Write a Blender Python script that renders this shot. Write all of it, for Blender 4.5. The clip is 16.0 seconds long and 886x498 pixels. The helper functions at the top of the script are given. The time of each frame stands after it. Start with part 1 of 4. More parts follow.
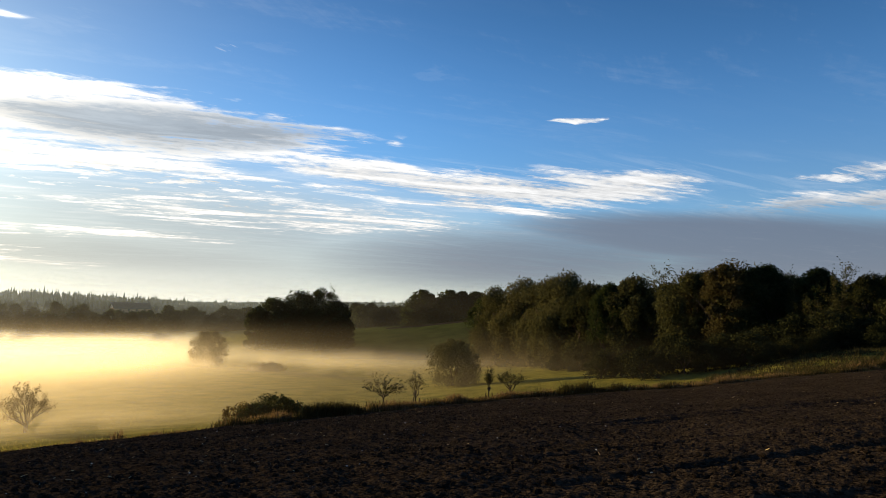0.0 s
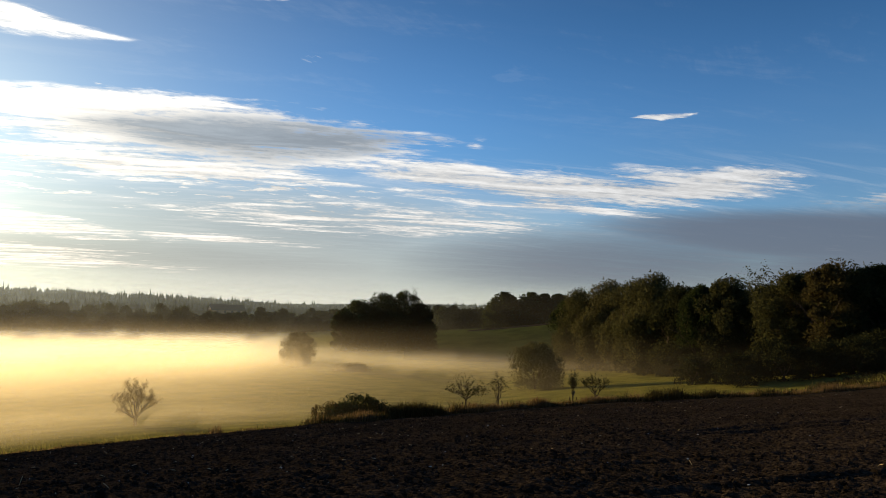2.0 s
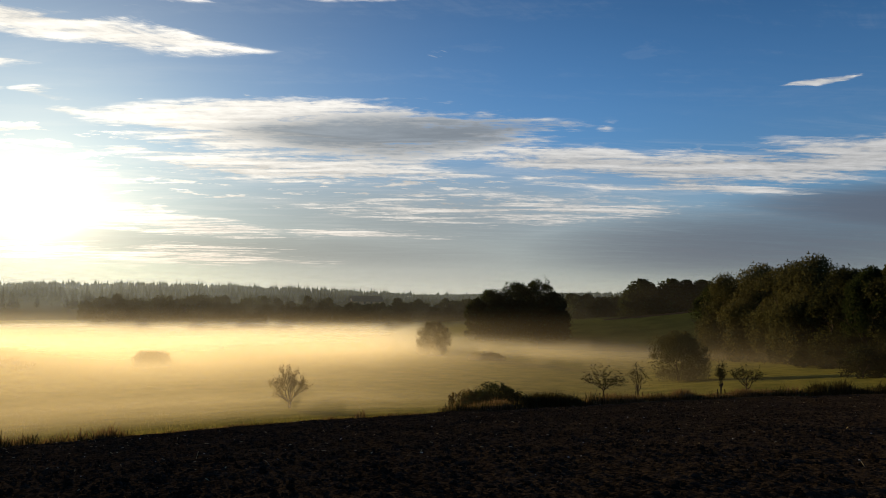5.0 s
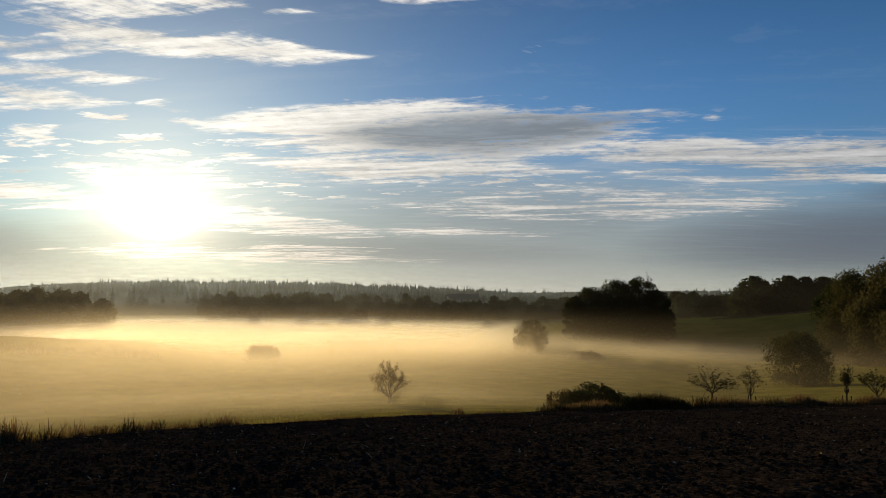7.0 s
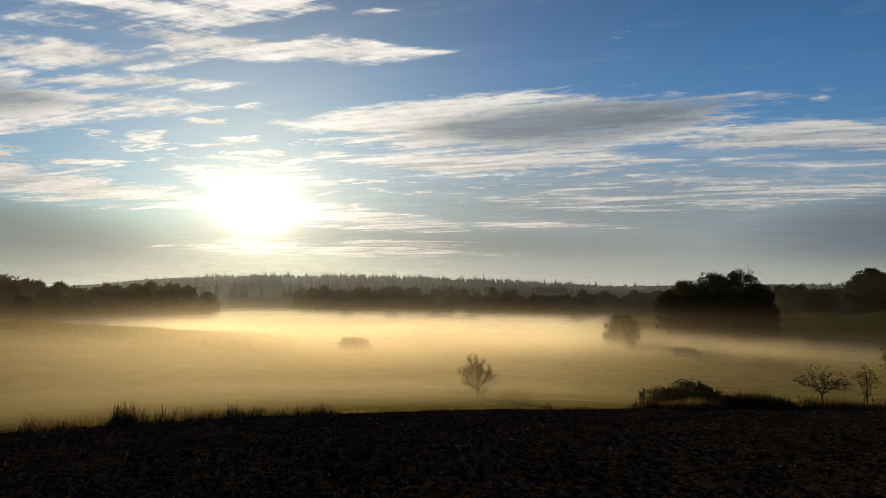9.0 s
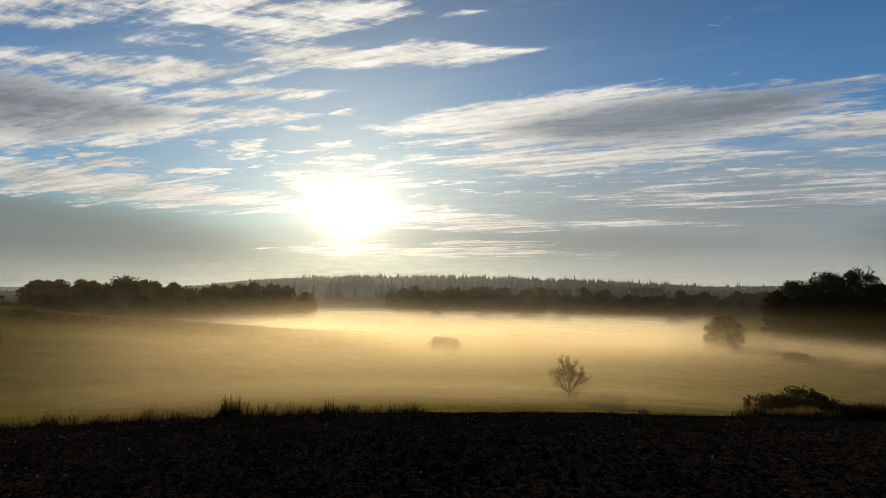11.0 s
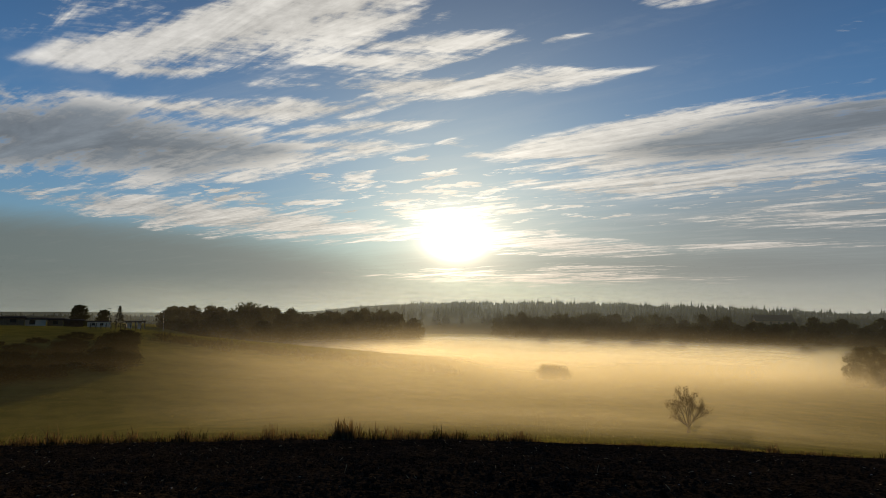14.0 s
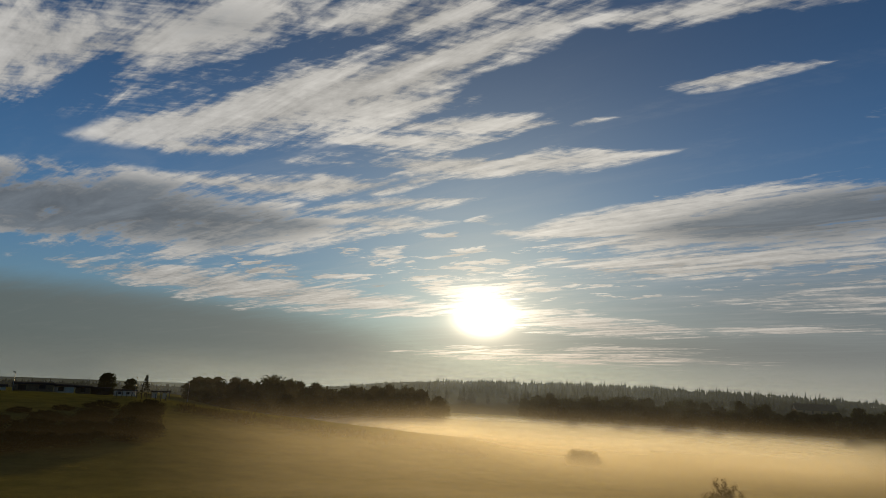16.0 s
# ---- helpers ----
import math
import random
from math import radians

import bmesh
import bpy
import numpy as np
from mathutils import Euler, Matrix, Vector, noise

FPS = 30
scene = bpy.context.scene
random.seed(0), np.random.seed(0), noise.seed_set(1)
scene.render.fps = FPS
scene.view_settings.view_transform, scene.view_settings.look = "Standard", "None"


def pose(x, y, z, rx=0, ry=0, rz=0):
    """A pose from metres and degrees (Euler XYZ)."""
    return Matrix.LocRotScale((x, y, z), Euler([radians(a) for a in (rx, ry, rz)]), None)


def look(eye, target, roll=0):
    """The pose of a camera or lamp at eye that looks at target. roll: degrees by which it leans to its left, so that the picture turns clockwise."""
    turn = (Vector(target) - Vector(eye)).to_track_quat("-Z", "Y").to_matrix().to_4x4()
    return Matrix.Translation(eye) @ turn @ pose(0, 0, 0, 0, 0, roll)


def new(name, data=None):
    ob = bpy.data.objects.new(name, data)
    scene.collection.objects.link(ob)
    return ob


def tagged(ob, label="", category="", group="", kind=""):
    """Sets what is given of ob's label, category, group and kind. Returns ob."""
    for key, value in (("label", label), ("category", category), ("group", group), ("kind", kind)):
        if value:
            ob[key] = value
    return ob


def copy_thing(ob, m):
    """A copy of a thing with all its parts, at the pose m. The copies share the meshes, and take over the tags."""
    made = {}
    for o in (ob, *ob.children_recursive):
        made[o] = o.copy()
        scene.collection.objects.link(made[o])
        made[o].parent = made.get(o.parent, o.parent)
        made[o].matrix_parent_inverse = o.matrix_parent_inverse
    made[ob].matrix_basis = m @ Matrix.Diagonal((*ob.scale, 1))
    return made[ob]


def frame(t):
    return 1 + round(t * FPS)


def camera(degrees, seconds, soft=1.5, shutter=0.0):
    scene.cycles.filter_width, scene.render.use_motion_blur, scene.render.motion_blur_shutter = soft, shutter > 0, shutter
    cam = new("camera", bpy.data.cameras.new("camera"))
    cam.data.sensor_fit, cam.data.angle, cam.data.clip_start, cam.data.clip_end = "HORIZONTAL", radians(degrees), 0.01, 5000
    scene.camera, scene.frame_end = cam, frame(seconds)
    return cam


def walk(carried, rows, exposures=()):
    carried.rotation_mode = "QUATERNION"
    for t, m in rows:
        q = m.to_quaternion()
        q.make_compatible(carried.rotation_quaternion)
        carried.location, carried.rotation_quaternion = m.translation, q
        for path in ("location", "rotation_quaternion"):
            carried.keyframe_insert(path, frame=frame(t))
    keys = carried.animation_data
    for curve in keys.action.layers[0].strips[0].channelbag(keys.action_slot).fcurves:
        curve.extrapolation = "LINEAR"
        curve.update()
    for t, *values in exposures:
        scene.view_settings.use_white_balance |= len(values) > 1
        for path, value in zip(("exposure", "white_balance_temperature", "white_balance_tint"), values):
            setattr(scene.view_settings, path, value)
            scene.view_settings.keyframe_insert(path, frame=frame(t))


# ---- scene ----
# ---- camera ----
EYE_Z = 1.7
cam = camera(70.9, 16.0, soft=0.85)
TURNS = [(0, -21.98, 5.29, 1.69), (0.5, -19.94, 5.07, 1.54), (1, -18.01, 5.10, 1.25), (1.5, -16.20, 5.31, 1.51),
         (2, -14.50, 5.27, 1.82), (2.5, -12.95, 5.28, 1.91), (3, -11.70, 5.26, 2.23), (3.5, -9.69, 4.79, 2.08),
         (4, -7.28, 4.40, 1.57), (6.5, 4.16, 3.78, 0.99), (7, 6.32, 3.66, 1.01), (7.5, 8.56, 3.29, 1.03),
         (8, 10.29, 3.00, 1.01), (8.5, 12.12, 2.70, 0.72), (9, 14.25, 2.95, 0.93), (11.5, 24.34, 2.76, 0.69),
         (12, 26.15, 2.78, 0.56), (12.5, 27.89, 2.96, 0.51), (13, 29.46, 3.22, 0.73), (13.5, 31.08, 3.71, 0.83),
         (14, 32.25, 5.12, 0.86), (14.5, 32.79, 7.05, 0.99), (15, 33.38, 8.96, 1.12), (15.5, 34.61, 10.38, 2.12),
         (16, 35.05, 12.06, 2.54)]
PATH = [(t, pose(0, 0, EYE_Z, 90 + tilt, 0, turn) @ pose(0, 0, 0, 0, 0, lean)) for t, turn, tilt, lean in TURNS]
walk(cam, PATH, [(0, 1.2), (1.5, 0.98), (3.5, 0.66), (7, 0.34), (9, 0.22), (12.5, 0.2), (14.5, -0.1), (16, -0.36)])

# ---- sun and sky ----
SUN_AZ, SUN_EL = 31.0, 6.0  # degrees, azimuth to the left of the y axis
SUN_WAY = Vector((-math.sin(radians(SUN_AZ)) * math.cos(radians(SUN_EL)),
                  math.cos(radians(SUN_AZ)) * math.cos(radians(SUN_EL)), math.sin(radians(SUN_EL))))
sun_data = bpy.data.lights.new("sun", "SUN")
sun_data.energy, sun_data.angle, sun_data.color = 5.4, radians(0.6), (1.0, 0.71, 0.31)
sun = new("sun", sun_data)
sun.matrix_world = look(SUN_WAY * 100, (0, 0, 0))
scene.cycles.transparent_max_bounces = 32


class Nodes:
    """Short hand for node trees."""

    def __init__(self, tree):
        self.t = tree
        tree.nodes.clear()

    def add(self, kind, props=None, **ins):
        n = self.t.nodes.new(kind)
        for k, v in (props or {}).items():
            setattr(n, k, v)
        for k, v in ins.items():
            self.put(n, k.replace("_", " ") if k.replace("_", " ") in n.inputs else int(k[1:]), v)
        return n

    def put(self, n, key, v):
        if isinstance(v, bpy.types.Node):
            v = v.outputs[0]
        if isinstance(v, bpy.types.NodeSocket):
            self.t.links.new(v, n.inputs[key])
        else:
            n.inputs[key].default_value = v

    def m(self, op, a, b=0.0, c=0.0, clamp=False):
        n = self.add("ShaderNodeMath", {"operation": op, "use_clamp": clamp})
        for i, v in enumerate((a, b, c)):
            self.put(n, i, v)
        return n.outputs[0]

    def mix(self, fac, a, b, blend="MIX"):
        n = self.add("ShaderNodeMix", {"data_type": "RGBA", "blend_type": blend})
        self.put(n, 0, fac), self.put(n, 6, a), self.put(n, 7, b)
        return n.outputs[2]

    def step(self, v, lo, hi, a=0.0, b=1.0):
        n = self.add("ShaderNodeMapRange", {"interpolation_type": "SMOOTHSTEP"})
        for i, x in enumerate((v, lo, hi, a, b)):
            self.put(n, i, x)
        return n.outputs[0]

    def xyz(self, x, y, z=0.0):
        n = self.add("ShaderNodeCombineXYZ")
        self.put(n, 0, x), self.put(n, 1, y), self.put(n, 2, z)
        return n.outputs[0]

    def noise(self, vec, scale, detail=4.0, rough=0.55, dist=0.0):
        n = self.add("ShaderNodeTexNoise")
        if vec is not None:
            self.put(n, "Vector", vec)
        n.inputs["Scale"].default_value, n.inputs["Detail"].default_value = scale, detail
        n.inputs["Roughness"].default_value, n.inputs["Distortion"].default_value = rough, dist
        return n.outputs[0]


def c4(r, g, b):
    return (r, g, b, 1.0)


def make_world():
    world = bpy.data.worlds.new("sky")
    scene.world = world
    world.use_nodes = True
    n = Nodes(world.node_tree)
    way = n.add("ShaderNodeTexCoord").outputs["Generated"]
    sep = n.add("ShaderNodeSeparateXYZ", None, i0=way).outputs
    az = n.m("MULTIPLY", n.m("ARCTAN2", n.m("MULTIPLY", sep[0], -1.0), sep[1]), 57.2958)
    el = n.m("MULTIPLY", n.m("ARCSINE", sep[2]), 57.2958)
    sky = n.add("ShaderNodeTexSky", {"sky_type": "NISHITA", "sun_disc": False, "sun_elevation": radians(SUN_EL),
                                     "sun_rotation": radians(360 - SUN_AZ), "altitude": 400.0, "air_density": 1.0,
                                     "dust_density": 0.6, "ozone_density": 2.5})
    sky.location = (0, 0)
    toward = n.add("ShaderNodeVectorMath", {"operation": "DOT_PRODUCT"}, i0=way, i1=SUN_WAY).outputs["Value"]
    off = n.m("MULTIPLY", n.m("ARCCOSINE", n.m("MINIMUM", toward, 1.0)), 57.2958)

    clear = n.mix(1.0, sky.outputs[0], c4(0.30 * SKY_GAIN, 0.62 * SKY_GAIN, 0.91 * SKY_GAIN), "MULTIPLY")
    open_sky = n.m("MULTIPLY", n.step(off, 15.0, 50.0, 1.0, 1.22), n.step(el, 14.0, 33.0, 1.05, 0.72))
    clear = n.mix(1.0, clear, n.xyz(open_sky, open_sky, open_sky), "MULTIPLY")
    # the cloud layer seen as a level sheet overhead: wandering edges, streaks, ripples and thin wisps
    lift = n.m("DIVIDE", 1.0, n.m("ADD", n.m("MAXIMUM", sep[2], 0.0), 0.06))
    px, py = n.m("MULTIPLY", sep[0], lift), n.m("MULTIPLY", sep[1], lift)
    sheet = n.xyz(n.m("MULTIPLY", px, 0.34), py, 3.0)
    drift = n.m("MULTIPLY", n.m("SUBTRACT", n.noise(sheet, 1.7, 4.0), 0.5), 6.0)
    drift2 = n.m("MULTIPLY", n.m("SUBTRACT", n.noise(n.xyz(n.m("MULTIPLY", px, 0.45), py, 7.0), 2.3, 6.0, 0.6), 0.5), 2.6)
    a2, e2 = n.m("ADD", az, drift), n.m("ADD", el, drift2)
    streak = n.noise(sheet, 3.0, 10.0, 0.62, 0.6)
    ripple = n.noise(n.xyz(n.m("MULTIPLY", px, 0.7), py, 11.0), 17.0, 5.0, 0.6, 0.3)
    fibre = n.noise(n.xyz(n.m("MULTIPLY", px, 0.14), n.m("ADD", py, n.m("MULTIPLY", px, 0.10)), 23.0), 9.0, 7.0, 0.6, 0.5)
    wisp = n.noise(n.xyz(n.m("MULTIPLY", px, 0.25), py, 17.0), 4.0, 9.0, 0.66, 0.8)
    # short slanting strokes, as a high rippled cloud shows them
    slant = n.noise(n.xyz(n.m("MULTIPLY", n.m("ADD", px, n.m("MULTIPLY", py, 0.8)), 7.0), n.m("MULTIPLY", n.m("SUBTRACT", px, n.m("MULTIPLY", py, 1.1)), 34.0), 5.0), 1.0, 3.0, 0.5, 0.6)
    high = n.step(el, 17.0, 21.0)

    def bank(a, e, la, le, lean, w, sharp=True):
        """A bank of cloud with pointed ends: its middle, half length, half height, lean and weight."""
        da = n.m("SUBTRACT", a2 if sharp else az, a)
        u = n.m("DIVIDE", da, la)
        v = n.m("DIVIDE", n.m("SUBTRACT", n.m("SUBTRACT", e2 if sharp else el, e), n.m("MULTIPLY", da, lean)), le)
        v = n.m("ABSOLUTE", v) if sharp else n.m("MULTIPLY", v, v)
        return n.m("MULTIPLY", n.m("SUBTRACT", 1.0, n.m("ADD", n.m("MULTIPLY", u, u), v), clamp=True), w)

    def union(banks):
        out = banks[0]
        for b in banks[1:]:
            out = n.m("SMOOTH_MAX", out, b, 0.08)
        return out

    # the long bank over the valley and what trails from it
    east = union([
        bank(6.5, 14.1, 24, 4.1, -0.04, 1.25), bank(12, 15.5, 15, 1.0, -0.13, 0.75), bank(11, 10.9, 20, 1.7, 0.0, 0.85),
        bank(-15, 11.9, 11, 1.9, 0.06, 0.9), bank(-28, 10.7, 21, 2.6, 0.0, 1.0), bank(-40, 11.3, 7, 1.4, 0.0, 0.95), bank(-8, 7.7, 22, 2.0, 0.0, 0.6),
        bank(-57, 9.2, 13, 1.3, 0.0, 0.7), bank(-56, 11.2, 6, 0.8, 0.0, 0.6), bank(-33.5, 17.0, 3.4, 0.32, 0.0, 0.62)])
    # the fans and the shaded bank on the sunward side
    west = union([
        bank(32, 19.9, 20, 2.0, -0.05, 0.95), bank(36, 21.8, 13, 1.5, -0.05, 0.7), bank(46, 17.3, 19, 1.5, -0.12, 0.95),
        bank(41, 15.7, 11, 1.2, -0.10, 0.85), bank(43, 14.0, 11, 1.1, -0.06, 0.75), bank(63, 12.5, 25, 4.2, -0.04, 1.3),
        bank(57, 19.0, 8, 1.0, -0.12, 0.7), bank(69, 15.2, 3, 0.5, 0.0, 0.6)])
    # the high sheet
    top = union([
        bank(43, 26.2, 27, 5.4, -0.33, 1.1), bank(41, 24.6, 14, 2.8, -0.15, 0.9), bank(33, 23.4, 16, 1.5, -0.03, 0.9), bank(8, 31.0, 21, 1.7, 0.08, 0.7),
        bank(66, 26.0, 22, 6.6, -0.36, 0.95), bank(40, 32.0, 18, 3.6, -0.1, 0.85), bank(8.5, 25.8, 8, 1.0, 0.0, 0.8)])
    small = union([
        bank(50, 7.2, 22, 1.9, 0.05, 1.1), bank(24, 5.8, 14, 1.5, 0.08, 0.95), bank(31, 8.6, 8, 1.5, 0.0, 0.85),
        bank(49, 9.1, 5, 0.9, 0.0, 0.7), bank(40.6, 11.8, 2, 0.6, 0.0, 0.6), bank(24, 2.6, 20, 0.9, 0.0, 0.7),
        bank(18, 3.5, 9, 0.6, 0.0, 0.6), bank(-2, 21.4, 1.6, 0.5, 0.0, 0.5), bank(-17, 14.8, 1.3, 2.4, -0.9, 0.22),
        bank(30.4, 14.7, 2.6, 0.7, 0.0, 0.6), bank(28.6, 13.5, 2.4, 0.6, 0.0, 0.6), bank(6, 5.2, 12, 0.7, 0.0, 0.5)])
    grey = union([
        bank(2, 14.4, 19, 2.8, -0.05, 1.25), bank(64, 12.6, 22, 3.5, -0.05, 1.3), bank(60, 29, 14, 3.0, -0.1, 0.4), bank(-50, 8.6, 16, 1.4, 0.0, 0.9)])
    veil = union([
        bank(66, 1.6, 38, 6.0, 0.0, 1.25, False), bank(-47, 6.3, 24, 2.8, 0.06, 1.1, False), bank(-54, 3.5, 22, 4.5, 0.0, 1.0, False), bank(-30, 4.2, 26, 4.4, 0.0, 0.8, False),
        bank(20, 3.6, 40, 2.2, 0.0, 0.55, False), bank(-2, 6.5, 26, 4.5, 0.0, 0.4, False)])
    stir = n.m("ADD", n.m("MULTIPLY", n.m("SUBTRACT", streak, 0.5), 3.0), n.m("MULTIPLY", n.m("SUBTRACT", ripple, 0.5), 0.9))
    stir = n.m("ADD", stir, n.m("MULTIPLY", n.m("SUBTRACT", fibre, 0.5), 1.6))
    fine = n.m("MULTIPLY", n.m("SUBTRACT", slant, 0.5), n.m("MULTIPLY", high, 0.5))
    stir = n.m("ADD", stir, fine)
    body = n.m("MAXIMUM", n.m("MAXIMUM", east, west), n.m("MAXIMUM", top, small))
    dens = n.m("MULTIPLY", n.step(n.m("ADD", body, stir), 0.08, 0.78), n.step(body, 0.02, 0.26))
    # small broken puffs round the sun and below the long bank
    puff = n.noise(n.xyz(n.m("MULTIPLY", px, 0.55), py, 31.0), 6.5, 6.0, 0.62, 0.2)
    flock = union([bank(36, 11.0, 18, 3.0, 0.0, 1.0, False), bank(10, 10.4, 20, 1.6, 0.0, 1.2, False), bank(8, 8.6, 26, 2.0, 0.0, 0.55, False),
                   bank(14, 15.9, 14, 1.4, -0.10, 1.2, False), bank(31, 8.4, 10, 1.4, 0.0, 1.3, False), bank(46, 9.2, 14, 1.2, 0.0, 1.0, False)])
    dens = n.m("MAXIMUM", dens, n.m("MULTIPLY", n.step(n.m("ADD", puff, n.m("MULTIPLY", flock, 0.13)), 0.62, 0.71), n.step(flock, 0.0, 0.35)))
    core = n.m("MULTIPLY", n.step(n.m("ADD", grey, n.m("MULTIPLY", stir, 1.0)), 0.05, 1.0), n.step(grey, 0.0, 0.55))
    mist = n.m("MULTIPLY", n.step(n.m("ADD", veil, n.m("MULTIPLY", stir, 0.10)), 0.05, 0.9), 0.9)

    def glow(width, power=1.0):
        return n.m("EXPONENT", n.m("MULTIPLY", n.m("POWER", n.m("DIVIDE", off, width), power), -1.0))

    wide, near = glow(22.0), glow(7.0)
    da, de = n.m("DIVIDE", n.m("SUBTRACT", az, SUN_AZ), 1.5), n.m("SUBTRACT", el, SUN_EL)
    flat = n.m("ADD", n.m("MULTIPLY", da, da), n.m("MULTIPLY", de, de))
    disc = n.m("MULTIPLY", n.m("EXPONENT", n.m("DIVIDE", flat, -1.6)), 5.0)
    ring = n.m("MULTIPLY", n.m("EXPONENT", n.m("DIVIDE", n.m("SQRT", flat), -1.6)), n.m("ADD", 1.2, n.m("MULTIPLY", dens, 2.4)))
    # low haze, then veil, then white cloud with its grey cores
    low = n.m("EXPONENT", n.m("MULTIPLY", n.m("MAXIMUM", el, 0.0), -0.15))
    haze = n.mix(wide, c4(0.265, 0.28, 0.275), c4(0.38, 0.365, 0.32))
    out = n.mix(n.m("ADD", n.m("MULTIPLY", low, 0.75), n.m("MULTIPLY", bank(0, 6.0, 34, 7.5, 0.0, 1.0, False), 0.5), clamp=True), clear, haze)
    out = n.mix(n.m("MULTIPLY", glow(11.5), 0.8), out, c4(0.56, 0.51, 0.43))
    thin = n.m("MULTIPLY", n.step(wisp, 0.46, 0.72), union([bank(8, 9.0, 60, 6.0, 0.0, 1.0, False), bank(-30, 10.0, 34, 4.5, 0.0, 0.9, False), bank(45, 18, 36, 8, 0.0, 0.3, False)]))
    out = n.mix(n.m("MULTIPLY", thin, 0.34), out, n.mix(wide, c4(0.40, 0.42, 0.44), c4(0.80, 0.76, 0.67)))
    out = n.mix(mist, out, n.mix(wide, n.mix(n.step(az, -25.0, 30.0), c4(0.062, 0.078, 0.112), c4(0.100, 0.130, 0.130)), c4(0.32, 0.31, 0.27)))
    warm = n.m("MULTIPLY", n.m("EXPONENT", n.m("MULTIPLY", n.m("MAXIMUM", el, 0.0), -0.5)), n.m("MULTIPLY", n.m("ADD", 0.45, n.m("MULTIPLY", wide, 0.30)), n.step(az, 34.0, 54.0, 1.0, 0.12)))
    out = n.mix(warm, out, n.mix(wide, c4(0.27, 0.245, 0.225), c4(0.50, 0.41, 0.33)))
    lit = n.mix(wide, n.mix(n.step(el, 13.0, 24.0), c4(0.36, 0.36, 0.36), c4(0.56, 0.55, 0.53)), c4(1.0, 0.93, 0.80))
    lit = n.mix(n.m("EXPONENT", n.m("MULTIPLY", n.m("MAXIMUM", el, 0.0), -0.28)), lit, n.mix(wide, c4(0.40, 0.36, 0.33), c4(0.85, 0.64, 0.42)))
    tone = n.m("ADD", 0.92, n.m("ADD", n.m("MULTIPLY", n.m("SUBTRACT", ripple, 0.5), 0.6), n.m("MULTIPLY", n.m("ADD", n.m("SUBTRACT", streak, 0.5), n.m("MULTIPLY", n.m("SUBTRACT", fibre, 0.5), 1.0)), 1.3)))
    tone = n.m("ADD", tone, n.m("MULTIPLY", fine, 0.35))
    lit = n.mix(1.0, lit, n.xyz(tone, tone, tone), "MULTIPLY")
    shade = n.mix(wide, c4(0.125, 0.15, 0.18), c4(0.225, 0.245, 0.25))
    dim = n.m("ADD", 0.98, n.m("MULTIPLY", n.m("SUBTRACT", streak, 0.5), 2.2))
    shade = n.mix(1.0, shade, n.xyz(dim, dim, dim), "MULTIPLY")
    out = n.mix(n.m("MULTIPLY", dens, 0.92), out, n.mix(n.m("MULTIPLY", core, 0.9), lit, shade))
    halo = n.m("ADD", n.m("MULTIPLY", near, 0.30), n.m("ADD", disc, ring))
    out = n.mix(1.0, out, n.mix(1.0, c4(1.0, 0.86, 0.62), n.xyz(halo, halo, halo), "MULTIPLY"), "ADD")
    bg = n.add("ShaderNodeBackground", None, Color=out, Strength=1.0)
    n.add("ShaderNodeOutputWorld", None, Surface=bg)


SKY_GAIN = 0.10
make_world()


# ---- materials ----
def material(name):
    mat = bpy.data.materials.new(name)
    mat.use_nodes = True
    n = Nodes(mat.node_tree)
    return mat, n


def finish(n, shader):
    n.add("ShaderNodeOutputMaterial", None, Surface=shader)


def surface(name, dark, light, scale, rough=0.85, bump=0.4, fine=6.0, dist=0.02, metal=0.0, vary=0.0, gloss=0.0):
    """A plain rough surface with stains at two scales and a fine relief."""
    mat, n = material(name)
    pos = n.add("ShaderNodeTexCoord").outputs["Object"]
    coarse, grain = n.noise(pos, scale, 5.0, 0.6), n.noise(pos, scale * fine, 6.0, 0.65)
    f = n.m("ADD", n.m("MULTIPLY", coarse, 0.6), n.m("MULTIPLY", grain, 0.4))
    if vary:
        f = n.m("ADD", f, n.m("MULTIPLY", n.m("SUBTRACT", n.add("ShaderNodeObjectInfo").outputs["Random"], 0.5), vary))
    col = n.mix(n.step(f, 0.3, 0.7), c4(*dark), c4(*light))
    b = n.add("ShaderNodeBump", None, Strength=bump, Distance=dist, Height=grain)
    p = n.add("ShaderNodeBsdfPrincipled", None, Base_Color=col, Roughness=rough, Metallic=metal, Normal=b.outputs[0])
    p.inputs["Specular IOR Level"].default_value = gloss
    finish(n, p)
    return mat


def leafy(name, dark, light, glow=0.35, vary=0.6):
    """Leaves: dull, partly lit through, each a little different."""
    mat, n = material(name)
    island = n.add("ShaderNodeNewGeometry").outputs["Random Per Island"]
    whole = n.add("ShaderNodeObjectInfo").outputs["Random"]
    f = n.m("ADD", n.m("MULTIPLY", island, 1.0 - vary), n.m("MULTIPLY", whole, vary))
    col = n.mix(f, c4(*dark), c4(*light))
    d = n.add("ShaderNodeBsdfDiffuse", None, Color=col)
    t = n.add("ShaderNodeBsdfTranslucent", None, Color=col)
    finish(n, n.add("ShaderNodeMixShader", None, i0=glow, i1=d, i2=t))
    return mat


